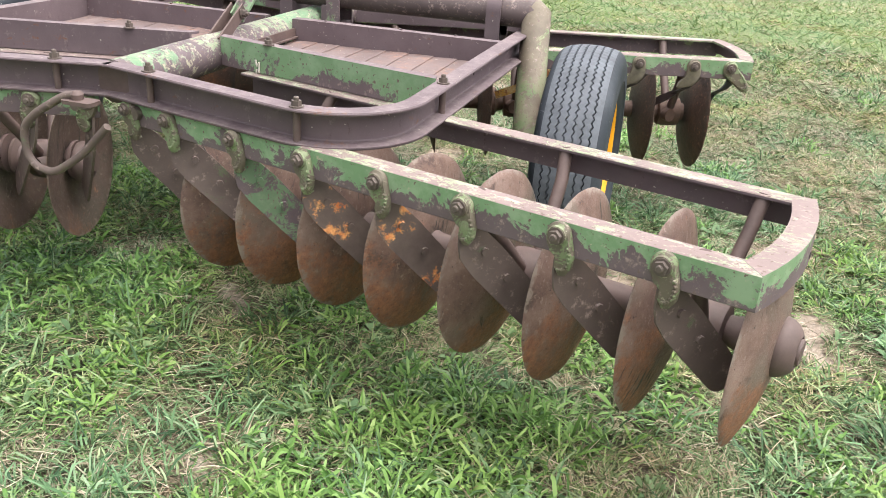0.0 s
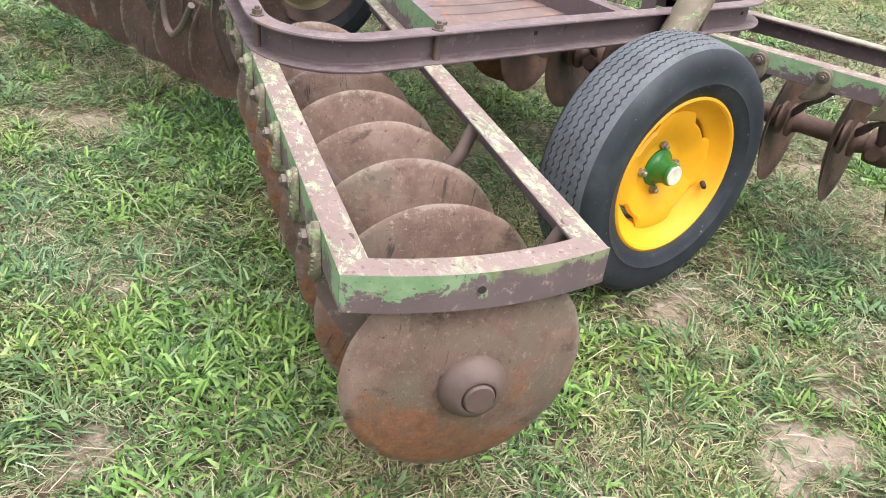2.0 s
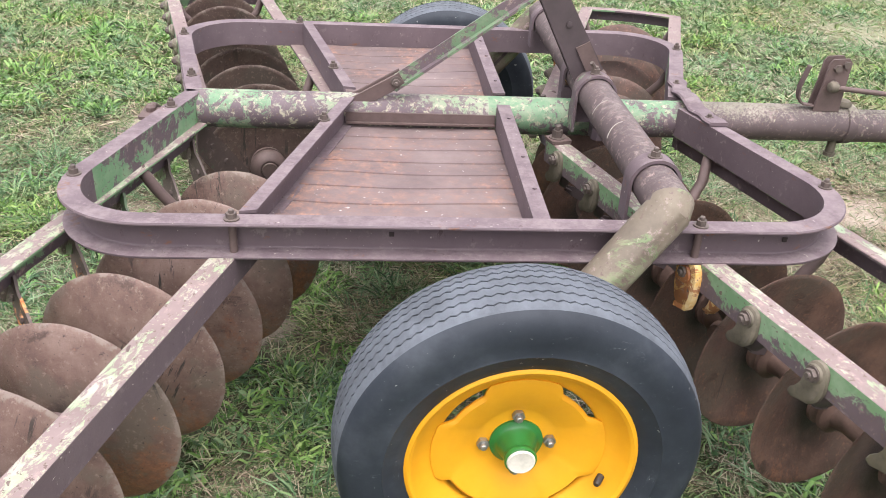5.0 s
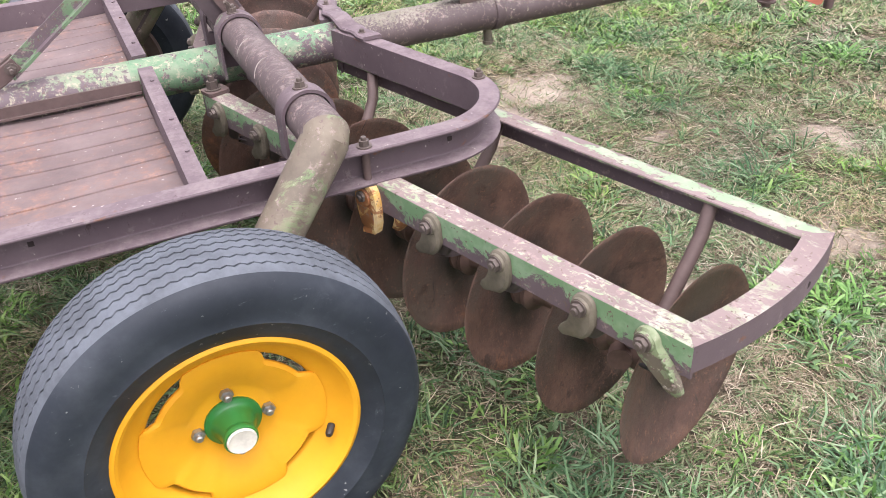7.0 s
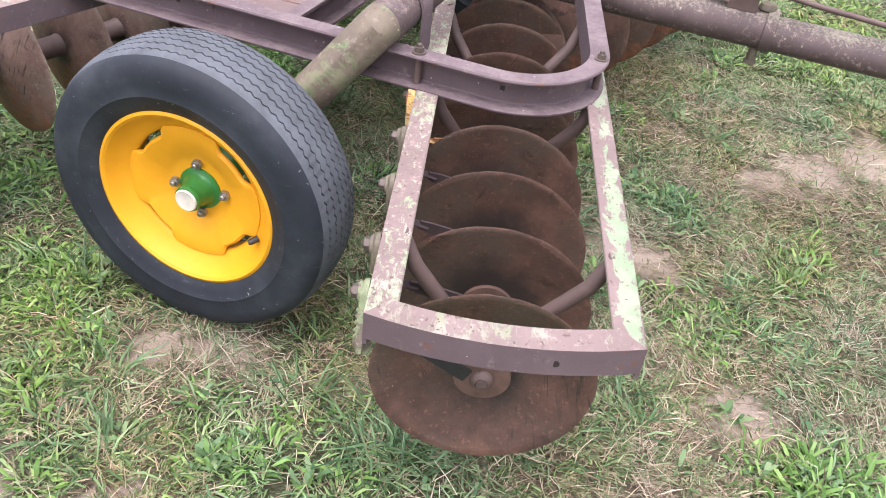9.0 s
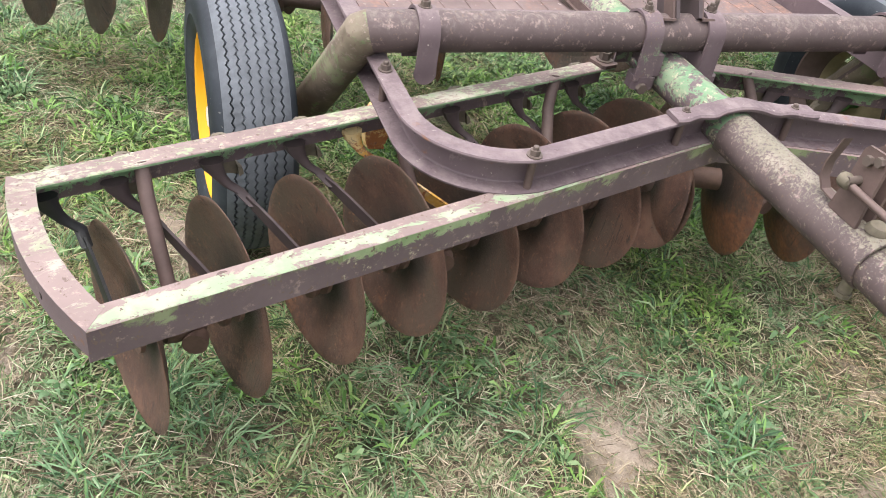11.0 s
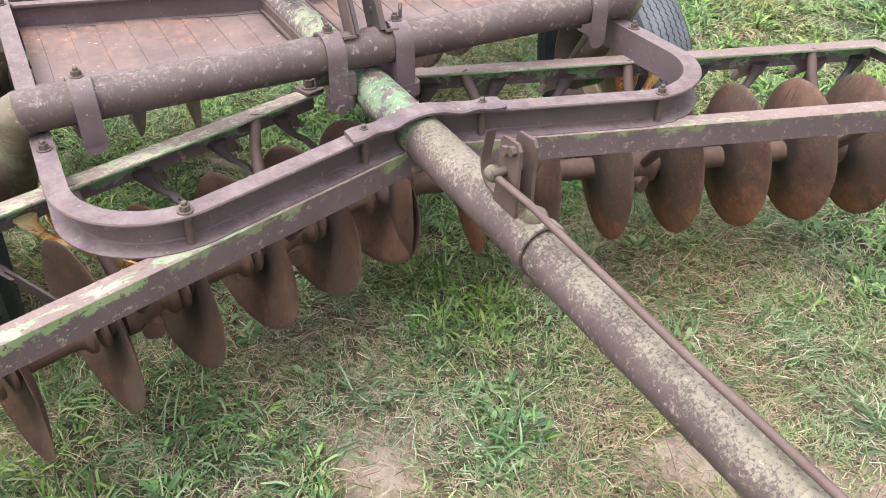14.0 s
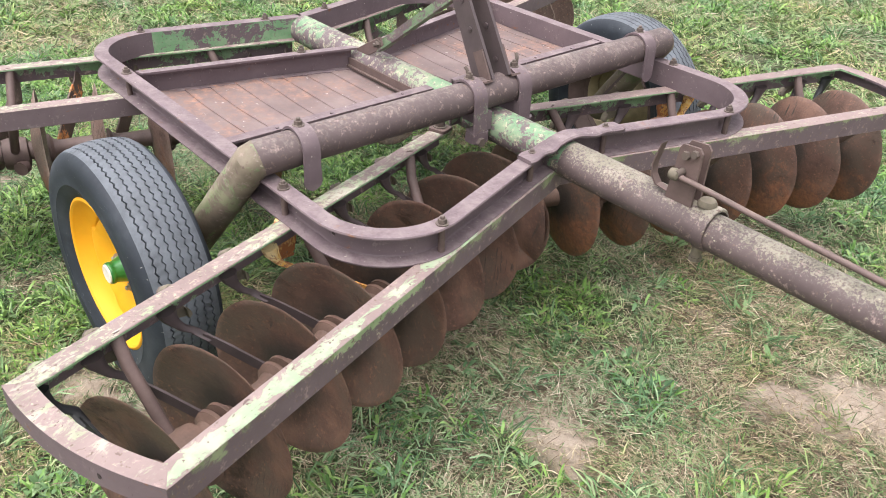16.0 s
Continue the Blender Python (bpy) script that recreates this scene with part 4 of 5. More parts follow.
# ---- disc gangs ----
def arc_disc(r, dish, mats, thick=0.0045):
    """A concave disc blade; its rim lies at z = 0 and it bulges towards +z."""
    bm = bmesh.new()
    big = (r * r + dish * dish) / (2 * dish)
    prof = []
    for i in range(13):
        q = 0.012 + (r - 0.012) * i / 12
        prof.append((q, math.sqrt(big * big - q * q) - (big - dish)))
    outer = prof
    inner = [(q - (0.0 if i < 12 else 0.001), z - thick * (1.0 if i < 11 else 0.75 if i < 12 else 0.3)) for i, (q, z) in enumerate(prof)]
    ring = outer + [(r + 0.0003, -thick * 0.15)] + inner[::-1]
    seg = 56
    rings = []
    for q, z in ring:
        row = []
        for k in range(seg):
            t = 2 * math.pi * k / seg
            chip = 1 + (0.006 * noise.noise(Vector((3 * math.cos(t), 3 * math.sin(t), r * 9))) + 0.004 * noise.noise(Vector((11 * math.cos(t), 11 * math.sin(t), 2.0))) if q > r * 0.97 else 0)
            row.append(Vector((q * chip * math.cos(t), q * chip * math.sin(t), z)))
        rings.append(row)
    skin(bm, rings, caps=False, loop=True)
    for i, f in enumerate(bm.faces):
        f.material_index = 0 if i // seg < 13 else 1
    return mesh_from(bm, mats, 50)


def angle_beam(bm, x0, x1, y, inward, top_i=0, side_i=1):
    """An angle iron along x: its upright leg on the outer side, the flat leg on top reaching inward."""
    zt, h, w, t = 0.616, 0.064, 0.05, 0.007
    d = inward
    prof = ((0, -h + 0.002), (d * 0.002, -h), (d * t, -h), (d * t, -t), (d * w, -t), (d * w, -0.002), (d * (w - 0.002), 0), (d * 0.003, 0.0), (0, -0.002))
    n = 10
    skin(bm, [[Vector((x0 + (x1 - x0) * i / n, y + a, zt + b)) for a, b in prof] for i in range(n + 1)])


def gang_shapes(front):
    """Meshes of one gang's pieces; front and rear differ in the way the discs face."""
    k = 1 if front else -1  # +1: discs hollow outward
    s = {}
    r = 0.204 if front else 0.2075
    s["disc"] = arc_disc(r, 0.042, (disc_dark_red, disc_pale_red) if front else (disc_steel, disc_dark))
    s["far_disc"] = arc_disc(r, 0.042, (disc_steel_red, disc_dark_red) if front else (disc_steel, disc_dark))
    bm = bmesh.new()
    lathe(bm, ((0.0285, 0.006), (0.052, 0.008), (0.053, 0.016), (0.036, 0.026), (0.030, 0.045), (0.030, 0.14), (0.036, 0.16), (0.053, 0.17), (0.053, 0.18), (0.0285, 0.182)), 22)
    s["spool"] = mesh_from(bm, rust_iron if front else dark_iron)
    bm = bmesh.new()
    lathe(bm, ((0.02, -0.006), (0.056, -0.006), (0.058, 0.0), (0.056, 0.009), (0.051, 0.018), (0.044, 0.026), (0.037, 0.031), (0.032, 0.0335), (0.029, 0.033), (0.0275, 0.028), (0.02, 0.028)), 36)
    lathe(bm, ((0.0255, 0.027), (0.0255, 0.0365), (0.024, 0.0385), (0.01, 0.039)), 24)
    s["bumper"] = mesh_from(bm, dark_iron)
    bm = bmesh.new()
    lathe(bm, ((0.034, -0.042), (0.05, -0.038), (0.054, -0.02), (0.054, 0.02), (0.05, 0.038), (0.034, 0.042)), 22)
    lathe(bm, ((0.02, 0.0), (0.024, 0.004), (0.024, 0.03)), 12, pose(0, -0.045, -0.02, 60, 0, 0))
    lathe(bm, ((0.02, 0.0), (0.024, 0.004), (0.024, 0.03)), 12, pose(0.03, 0.04, -0.02, -60, 0, 0))
    s["bearing"] = mesh_from(bm, rust_iron if front else dark_iron)
    # scraper clip: an ear-shaped casting with a curled lower lip; y is outward from the beam face, z up
    up = Matrix(((1, 0, 0, 0), (0, 0, -1, 0), (0, 1, 0, 0), (0, 0, 0, 1)))
    lobe = [(0.023 * math.cos(t), 0.012 + 0.023 * math.sin(t)) for t in (math.pi * i / 8 for i in range(9))]
    ear = lobe + [(-0.022, -0.004), (-0.013, -0.022), (0.002, -0.034), (-0.001, -0.05), (0.008, -0.064), (0.02, -0.062), (0.03, -0.046), (0.032, -0.026), (0.027, -0.004)]
    arm = lobe + [(-0.023, -0.006), (-0.027, -0.024), (-0.034, -0.038), (-0.046, -0.05), (-0.05, -0.062), (-0.04, -0.068), (-0.022, -0.062), (0.002, -0.056), (0.018, -0.04), (0.025, -0.018)]
    tail = lobe + [(-0.022, -0.006), (-0.012, -0.022), (0.008, -0.036), (0.03, -0.052), (0.05, -0.066), (0.064, -0.067), (0.072, -0.056), (0.064, -0.034), (0.046, -0.01), (0.029, 0.006)]
    oval = [(0.029 * math.cos(t), 0.014 + 0.029 * math.sin(t)) for t in (math.pi * i / 8 for i in range(9))]
    oval += [(-0.027, -0.008), (-0.024, -0.03), (-0.017, -0.052), (-0.006, -0.06), (0.014, -0.056), (0.028, -0.046), (0.031, -0.014)]
    for key, shape, mat in (("clip", arm if front else ear, cast_iron if front else clip_green), ("clip_yellow", oval, (burnt_yellow, yellow_iron)), ("clip_end", tail, clip_green)):
        bm = bmesh.new()
        mid = Vector((sum(p[0] for p in shape) / len(shape), sum(p[1] for p in shape) / len(shape)))
        small = [tuple(mid + (Vector(p) - mid) * 0.86) for p in shape]
        skin(bm, [[up @ Vector((x, y, z)) for x, y in o] for o, z in ((shape, 0.001), (shape, 0.009), (small, 0.014))])
        lathe(bm, ((0.019, 0.013), (0.0175, 0.018)), 14, up @ pose(0, 0.012, 0))
        if shape is oval:
            # thick worn edge and the little shelf at its foot
            edge = [(0.024, -0.05), (0.03, -0.03), (0.031, -0.008)] + oval[:4]
            ends = [(Vector(p), (Vector(p) - Vector((0.0, 0.012))).normalized()) for p in edge]
            skin(bm, [[up @ Vector((*(p + o * u), z)) for u, z in ((-0.007, 0.006), (0.003, 0.0), (0.003, 0.014), (-0.007, 0.016))] for p, o in ends], index=1)
            skin(bm, [[up @ Vector((x, y, z)) for x, y in ((-0.014, -0.064), (0.022, -0.056), (0.024, -0.046), (-0.012, -0.053))] for z in (0.0, 0.014)])
        edge = [] if shape in (arm, oval) else shape[10:]
        for i in range(3, len(edge) - 1):
            a, b = Vector(edge[i]), Vector(edge[i + 1])
            for q in (0.2, 0.7):
                p = a.lerp(b, q)
                p = p + (mid - p) * 0.22
                lathe(bm, ((0.0042, 0.01), (0.004, 0.015), (0.002, 0.017)), 6, up @ pose(p.x, p.y, 0))
        # lip that curls in under the beam
        lip = shape[11:15]
        if shape is not oval:
            skin(bm, [[up @ Vector((x, y, 0.008)) for x, y in lip], [up @ Vector((x * 0.9, y * 0.97, -0.012)) for x, y in lip]])
        s[key] = mesh_from(bm, mat, 40)
    return s


def gang(front, side):
    """One gang: frame of angle iron, discs on an axle, bearings, struts and scrapers."""
    a = radians(17.4 if front else 15.6)
    out = Vector((math.sin(a), -math.cos(a), 0)) if front else Vector((-math.sin(a), -math.cos(a), 0))
    fwd = Vector((math.cos(a), math.sin(a), 0)) if front else Vector((math.cos(a), -math.sin(a), 0))
    org = Vector((0.832, -1.437, 0)) if front else Vector((-0.99, -1.560, 0))
    G = Matrix((out, fwd, Vector((0, 0, 1)))).transposed().to_4x4()
    G.translation = org
    W, L = 0.216, (1.455 if front else 1.52)
    bm = bmesh.new()
    angle_beam(bm, 0, -L, -W, 1)
    skew = 0.0 if front else 0.012
    angle_beam(bm, -skew, -L, W, -1)
    # bowed end bar
    n = 12
    deep = 0.052 if front else 0.064
    prof = ((0, 0), (0, -deep), (-0.007, -deep), (-0.007, -0.007), (-0.047, -0.007), (-0.047, 0))
    rings = []
    for i in range(n + 1):
        u = -1 + 2 * i / n
        y = W * u
        x = 0.032 * (1 - u * u) - skew * (u + 1) / 2
        tx = -2 * u * 0.032 / W
        nrm = Vector((1, -tx, 0)).normalized()
        if i in (0, n):
            nrm = Vector((1.0, u, 0))
        rings.append([Vector((x + nrm.x * p, y + nrm.y * p, 0.6165 + q)) for p, q in prof])
    skin(bm, rings)
    if front:
        for x in (-0.74, -0.42):
            bmesh.ops.bisect_plane(bm, geom=bm.verts[:] + bm.edges[:] + bm.faces[:], plane_co=(x, 0, 0), plane_no=(1, 0, 0))
    bmesh.ops.recalc_face_normals(bm, faces=bm.faces)
    bm.normal_update()
    for f in bm.faces:
        c = f.calc_center_median()
        if front and side > 0 and f.normal.y > 0.7 and c.y > W - 0.01 and -0.74 < c.x < -0.42:
            f.material_index = 7
        elif f.normal.z > 0.7:
            f.material_index = (6 if front and c.y < 0 else 0) if c.x < -0.045 else 5
        elif c.x > -0.02:
            f.material_index = 3 if front else (2 if c.y < 0.01 else 4)
        else:
            f.material_index = 2 if (c.y < 0) else (4 if front else 3)
    label = "front disc gang frame of angle iron, chalky green on top" if front else "rear disc gang frame of angle iron, flaking green paint"
    frame_ob = part("gang_frame", bm, ((mint_top if front else green_top) if side > 0 else worn_top, green_side, green_side, frame_paint, green_front, worn_top, green_top if side > 0 else worn_top, band_green), harrow, label, G, side)
    # bolt hole's shade as a thin dark round on the end bar
    bm = bmesh.new()
    for yh, zh in ((-0.012, 0.59),) if not front else ((0.08, 0.588),):
        lathe(bm, ((0.003, 0.0), (0.0065, 0.0), (0.0065, 0.001), (0.003, 0.001)), 14, axes((0.0305 if not front else 0.0268, yh, zh), (1.0, yh, zh)))
    part("bolt_hole", bm, hole_dark, frame_ob, "round dark patch painted as a shaded bolt hole", G, side)
    s0, sp, r, zc, sag = (0.117, 0.1915, 0.204, 0.381, 0.001) if front else (0.022, 0.1905, 0.2075, 0.3985, 0.006)
    k = -1 if front else 1  # +1: bulge faces outward
    v = -0.012 if front else 0.002
    count = 8
    for i in range(count):
        x, z = -(s0 + sp * i), zc - sag * i
        turn = Matrix.Rotation(radians(90 * k), 4, "Y") @ Matrix.Rotation((0 if k > 0 else math.pi) + random.uniform(-0.5, 0.5), 4, "Z")
        put("disc", SHAPES[front]["disc" if side > 0 else "far_disc"], frame_ob, G @ Matrix.Translation((x, v, z)) @ Matrix.Rotation(random.uniform(-0.012, 0.012), 4, "Z") @ turn, side)
        if i < count - 1:
            put("spool", SHAPES[front]["spool"], frame_ob, G @ Matrix.Translation((x + 0.0, v, z)) @ Matrix.Rotation(radians(-90), 4, "Y"), side)
    # end bumpers
    x_out = -s0 + (0.04 if k > 0 else -0.004)
    put("end_bumper", SHAPES[front]["bumper"], frame_ob, G @ Matrix.Translation((x_out, v, zc)) @ Matrix.Rotation(radians(90), 4, "Y") @ Matrix.Scale(0.38 if front else 1.0, 4), side)
    x_in = -(s0 + sp * (count - 1)) - (0.0 if k > 0 else 0.04)
    put("end_bumper", SHAPES[front]["bumper"], frame_ob, G @ Matrix.Translation((x_in, v, zc - sag * 7)) @ Matrix.Rotation(radians(-90), 4, "Y"), side)
    # bearings and their struts
    for top, low in ((0.222, 0.213), (0.785, 0.787), (1.26, 1.17)) if front else ((0.10, 0.12), (0.53, 0.5), (1.2, 1.26)):
        zb = zc - sag * (low - s0) / sp
        put("bearing", SHAPES[front]["bearing"], frame_ob, G @ Matrix.Translation((-low, v, zb)) @ Matrix.Rotation(radians(90), 4, "Y"), side, "lumpy cast bearing housing")
        for y in (-1, 1):
            bm = bmesh.new()
            pipe(bm, [(-top, y * 0.186, 0.612), (-top - (low - top) * 0.35, y * 0.155, 0.545), (-low, y * 0.035 + v, zb + 0.02)], 0.0145, 12)
            part("strut", bm, dark_iron, frame_ob, "round brown strut", G, side)
    # scrapers
    for i in range(count):
        c = ((0.076, 0.201, 0.39, 0.572, 0.77, 0.98, 1.18, 1.37) if front else (0.151, 0.341, 0.541, 0.739, 0.939, 1.141, 1.356, 1.496))[i]
        hot = front and i == 4
        at = G @ pose(-c, -W, 0.566 if hot else 0.58) @ Matrix.Scale(1.18 if hot else 1.0, 4)
        clip = put("scraper_clip", SHAPES[front]["clip_yellow" if hot else "clip_end" if front and i == 0 else "clip"], frame_ob, at, side, "chipped yellow scraper clip" if hot else "")
        put("clip_bolt", nut_me, frame_ob, G @ axes((-c, -W - (0.016 if hot else 0.017), 0.585 if hot else 0.592), (-c, -W - 1, 0.585 if hot else 0.592)), side)
        s_disc = s0 + sp * i
        bm = bmesh.new()
        head = Vector((-c, -W + 0.006, 0.545))
        if front:
            near = c - (0.085 if hot else 0.026)
            bend, foot = Vector((-near - 0.05, -W + 0.035, 0.497)), Vector((-s_disc + 0.014, -0.04, 0.405))
            root = [(Vector((-near, -W + 0.016, 0.57)), 0.026, 0.012), (Vector((-near - 0.004, -W + 0.016, 0.552)), 0.021, 0.012), (Vector((-near - 0.014, -W + 0.018, 0.533)), 0.015, 0.012), (Vector((-near - 0.028, -W + 0.022, 0.513)), 0.0125, 0.011), (bend, 0.012, 0.009), (bend + (foot - bend) * 0.22, 0.011, 0.005)]
            skin(bm, [[p + Vector((w * math.cos(t), d * math.sin(t), -0.25 * d * math.sin(t))) for t in (2 * math.pi * q / 10 for q in range(10))] for p, w, d in root])
            way = (foot - bend).normalized()
            wid = way.cross(Vector((0.8, -0.3, 0.3))).normalized()
            thk = way.cross(wid).normalized() * 0.003
            ends = ((bend + way * 0.02, 0.008), (bend + way * 0.05, 0.012), ((bend + foot) / 2, 0.0135), (foot, 0.013))
            skin(bm, [[p + wid * w + thk, p - wid * w + thk, p - wid * w - thk, p + wid * w - thk] for p, w in ends])
        else:
            foot = Vector((-s_disc - 0.022, -0.05, 0.322 - sag * i))
            way = (foot - head).normalized()
            wid = way.cross(Vector((0.5, -0.75, 0.45))).normalized()
            thk = way.cross(wid).normalized() * 0.003
            long = (foot - head).length
            rows = [(head + Vector((0, 0.006, 0.022)), 0.016, 0.0), (head + way * 0.02, 0.026, 0.004), (head + way * 0.045, 0.037, 0.008), (head + way * 0.09, 0.041, 0.008), (head + way * (0.6 * long), 0.039, 0.005)]
            rows += [(head + way * (long - 0.032 + 0.032 * math.sin(q)), 0.036 * max(math.cos(q), 0.25), 0.003) for q in (0.0, 0.5, 0.9, 1.25)]
            skin(bm, [[p + wid * (w + o) + thk, p + wid * (o - w) + thk, p + wid * (o - w) - thk, p + wid * (w + o) - thk] for p, w, o in rows])
            for q in (0.07, 0.15):
                lathe(bm, ((0.009, 0.0), (0.008, 0.006)), 8, axes(head + way * q + thk, head + way * q + thk * 50))
                lathe(bm, ((0.009, 0.0), (0.008, 0.006)), 8, axes(head + way * q - thk, head + way * q - thk * 50))
        if not front:
            mat = burnt_scraper if i in (3, 4) and side > 0 else brace_green if i == 5 else scraper_steel
        else:
            mat = yellow_iron if hot else black_paint if i == 0 else mast_paint
        part("scraper", bm, mat, frame_ob, "scraper blade with bright orange rust" if mat is burnt_scraper else "", G, side)
    if front:
        # bolt plate at the inner end
        bm = bmesh.new()
        block(bm, (-L - 0.004, -W - 0.004, 0.617), (-L + 0.05, -W + 0.055, 0.626), None, 0, 0.006)
        part("inner_plate", bm, dark_iron, frame_ob, "", G, side)
        put("inner_bolt", bolt_mesh(0.015, 0.02, 0.022, 0.012), frame_ob, G @ Matrix.Translation((-L + 0.02, -W + 0.022, 0.626)), side)
    else:
        bm = bmesh.new()
        lathe(bm, ((0.017, 0.0), (0.016, 0.014)), 12, axes((-L + 0.05, -W, 0.585), (-L + 0.05, -W - 1, 0.585)))
        part("end_rivet", bm, bolt_steel, frame_ob, "", G, side)


def burnt():
    k = Mat("scraper_with_orange_rust", 0.65)
    c = k.ramp(k.noise(9, 6, 0.65), ((0.3, (0.075, 0.052, 0.046)), (0.6, (0.14, 0.1, 0.088))))
    c = k.mix(k.step(k.noise(9, 6, 0.7), 0.56, 0.62), c, k.ramp(k.noise(40, 5, 0.7), ((0.35, (0.55, 0.13, 0.03)), (0.6, (0.85, 0.42, 0.16)))))
    return k.done(c, k.noise(80, 5, 0.7), 0.3, 0.002)


burnt_scraper = burnt()
SHAPES = {True: gang_shapes(True), False: gang_shapes(False)}
main_frame()
cross_members()
tongue()
lift_shaft()
wheels()
for is_front in (True, False):
    for sd in (1, -1):
        gang(is_front, sd)


def rear_hook():
    """The bent rod that links the inner ends of the rear gangs."""
    bm = bmesh.new()
    pts = [(-0.9, y, z) for y, z in ((0.0, 0.64), (0.035, 0.632), (0.085, 0.605), (0.134, 0.573), (0.165, 0.54), (0.171, 0.505), (0.168, 0.472), (0.15, 0.448), (0.12, 0.438), (0.09, 0.441), (0.045, 0.468), (-0.001, 0.502), (-0.04, 0.54), (-0.074, 0.574))]
    dense = []
    for i in range(len(pts) - 1):
        p0, p1, p2, p3 = (Vector(pts[max(i - 1, 0)]), Vector(pts[i]), Vector(pts[i + 1]), Vector(pts[min(i + 2, len(pts) - 1)]))
        for j in range(4):
            t = j / 4
            dense.append(0.5 * ((2 * p1) + (p2 - p0) * t + (2 * p0 - 5 * p1 + 4 * p2 - p3) * t * t + (3 * p1 - p0 - 3 * p2 + p3) * t ** 3))
    dense.append(Vector(pts[-1]))
    pipe(bm, dense, 0.0098, 12)
    hook = part("link_hook", bm, scraper_steel, harrow, "bent round-bar hook linking the rear gangs")
    bm = bmesh.new()
    block(bm, (-0.925, -0.05, 0.62), (-0.88, 0.03, 0.629), None, 0, 0.006)
    lathe(bm, ((0.014, 0), (0.015, 0.012), (0.009, 0.02)), 12, pose(-0.9, 0.0, 0.629))
    part("link_plate", bm, dark_iron, hook)


rear_hook()


def hitch():
    """Clevis arms, spring and pins at the front end of the pole."""
    for y in (-0.06, 0.05):
        bm = bmesh.new()
        a, b = Vector((1.99, y, 0.652)), Vector((2.40, y, 0.475))
        at = axes(a, b, (0, 1, 0))
        L = (b - a).length
        skin(bm, [[at @ Vector((p, q, z)) for p, q in ((-w, -0.006), (w, -0.006), (w, 0.006), (-w, 0.006))] for z, w in ((0, 0.024), (0.03, 0.036), (L * 0.7, 0.036), (L - 0.02, 0.036), (L, 0.028))])
        bm.normal_update()
        for f in bm.faces:
            f.material_index = 1 if f.calc_center_median().x > 2.3 else 0
        arm = part("hitch_arm", bm, (dark_iron, red_paint), harrow, "flat hitch arm, brown with faded red paint at its end")
        put("hitch_bolt", nut_me, arm, axes((2.03, y - 0.006, 0.637), (2.03, y - 1, 0.637)))
    bm = bmesh.new()
    block(bm, (2.34, -0.053, 0.47), (2.44, 0.043, 0.52), None, 0, 0.012)
    part("hitch_block", bm, red_paint, harrow, "faded red hitch block")
    bm = bmesh.new()
    block(bm, (2.36, -0.03, 0.492), (3.3, 0.025, 0.518), None, 0, 0.006)
    part("drawbar", bm, dark_iron, harrow, "flat dark drawbar")
    bm = bmesh.new()
    pipe(bm, [(2.19, 0.0, 0.46), (2.19, 0.0, 0.62)], 0.016, 14)
    lathe(bm, ((0.032, 0), (0.032, 0.006)), 16, pose(2.19, 0, 0.475))
    part("hitch_pin", bm, dark_iron, harrow)
    bm = bmesh.new()
    pipe(bm, [(2.5, 0.0, 0.40), (2.5, 0.0, 0.53)], 0.018, 14)
    part("hitch_pin", bm, dark_iron, harrow)
    bm = bmesh.new()
    block(bm, (2.095, -0.028, 0.64), (2.15, 0.027, 1.1), None, 0, 0.006)
    part("hitch_post", bm, brown_tube, harrow, "square upright post")
    bm = bmesh.new()
    turns, seg = 10, 20
    pts = []
    for i in range(turns * seg + 1):
        t = 2 * math.pi * i / seg
        pts.append((2.208 + 0.027 * math.cos(t), 0.027 * math.sin(t), 0.66 + 0.34 * i / (turns * seg)))
    pipe(bm, pts, 0.0125, 8)
    pipe(bm, [(2.208, 0, 0.58), (2.208, 0, 0.67)], 0.022, 14)
    part("coil_spring", bm, frame_paint, harrow, "thick brown coil spring")
    bm = bmesh.new()
    pipe(bm, [(2.24, 0.01, 0.78), (2.285, 0.0, 0.70), (2.335, 0.0, 0.625), (2.42, 0.0, 0.60), (2.56, 0.0, 0.60)], 0.011, 10)
    part("lever", bm, plain("orange_red_lever", (0.62, 0.1, 0.05), 0.45), harrow, "bright orange-red bent lever")


hitch()

# ---- ground and grass ----
BARE = ((0.95, -0.3, 0.138), (0.84, 0.42, 0.138), (1.28, 0.35, 0.149), (1.42, 0.52, 0.184), (1.66, 0.75, 0.276), (1.88, 0.08, 0.138), (3.44, 1.25, 0.253), (1.84, -0.8, 0.172), (1.35, -0.81, 0.138), (1.71, -1.24, 0.081), (0.0, -1.26, 0.149), (0.14, -1.22, 0.115), (-0.12, -1.75, 0.149), (0.44, -1.7, 0.149), (-1.46, -1.1, 0.092), (-1.08, 0.54, 0.161), (-1.25, -0.56, 0.103), (-0.6, -0.2, 0.115), (2.36, -0.25, 0.149), (2.3, 0.5, 0.138), (3.3, 3.6, 0.575), (3.0, -0.1, 0.207), (2.1, 1.9, 0.253), (-1.3, 1.5, 0.253), (0.19, -1.6, 0.115))
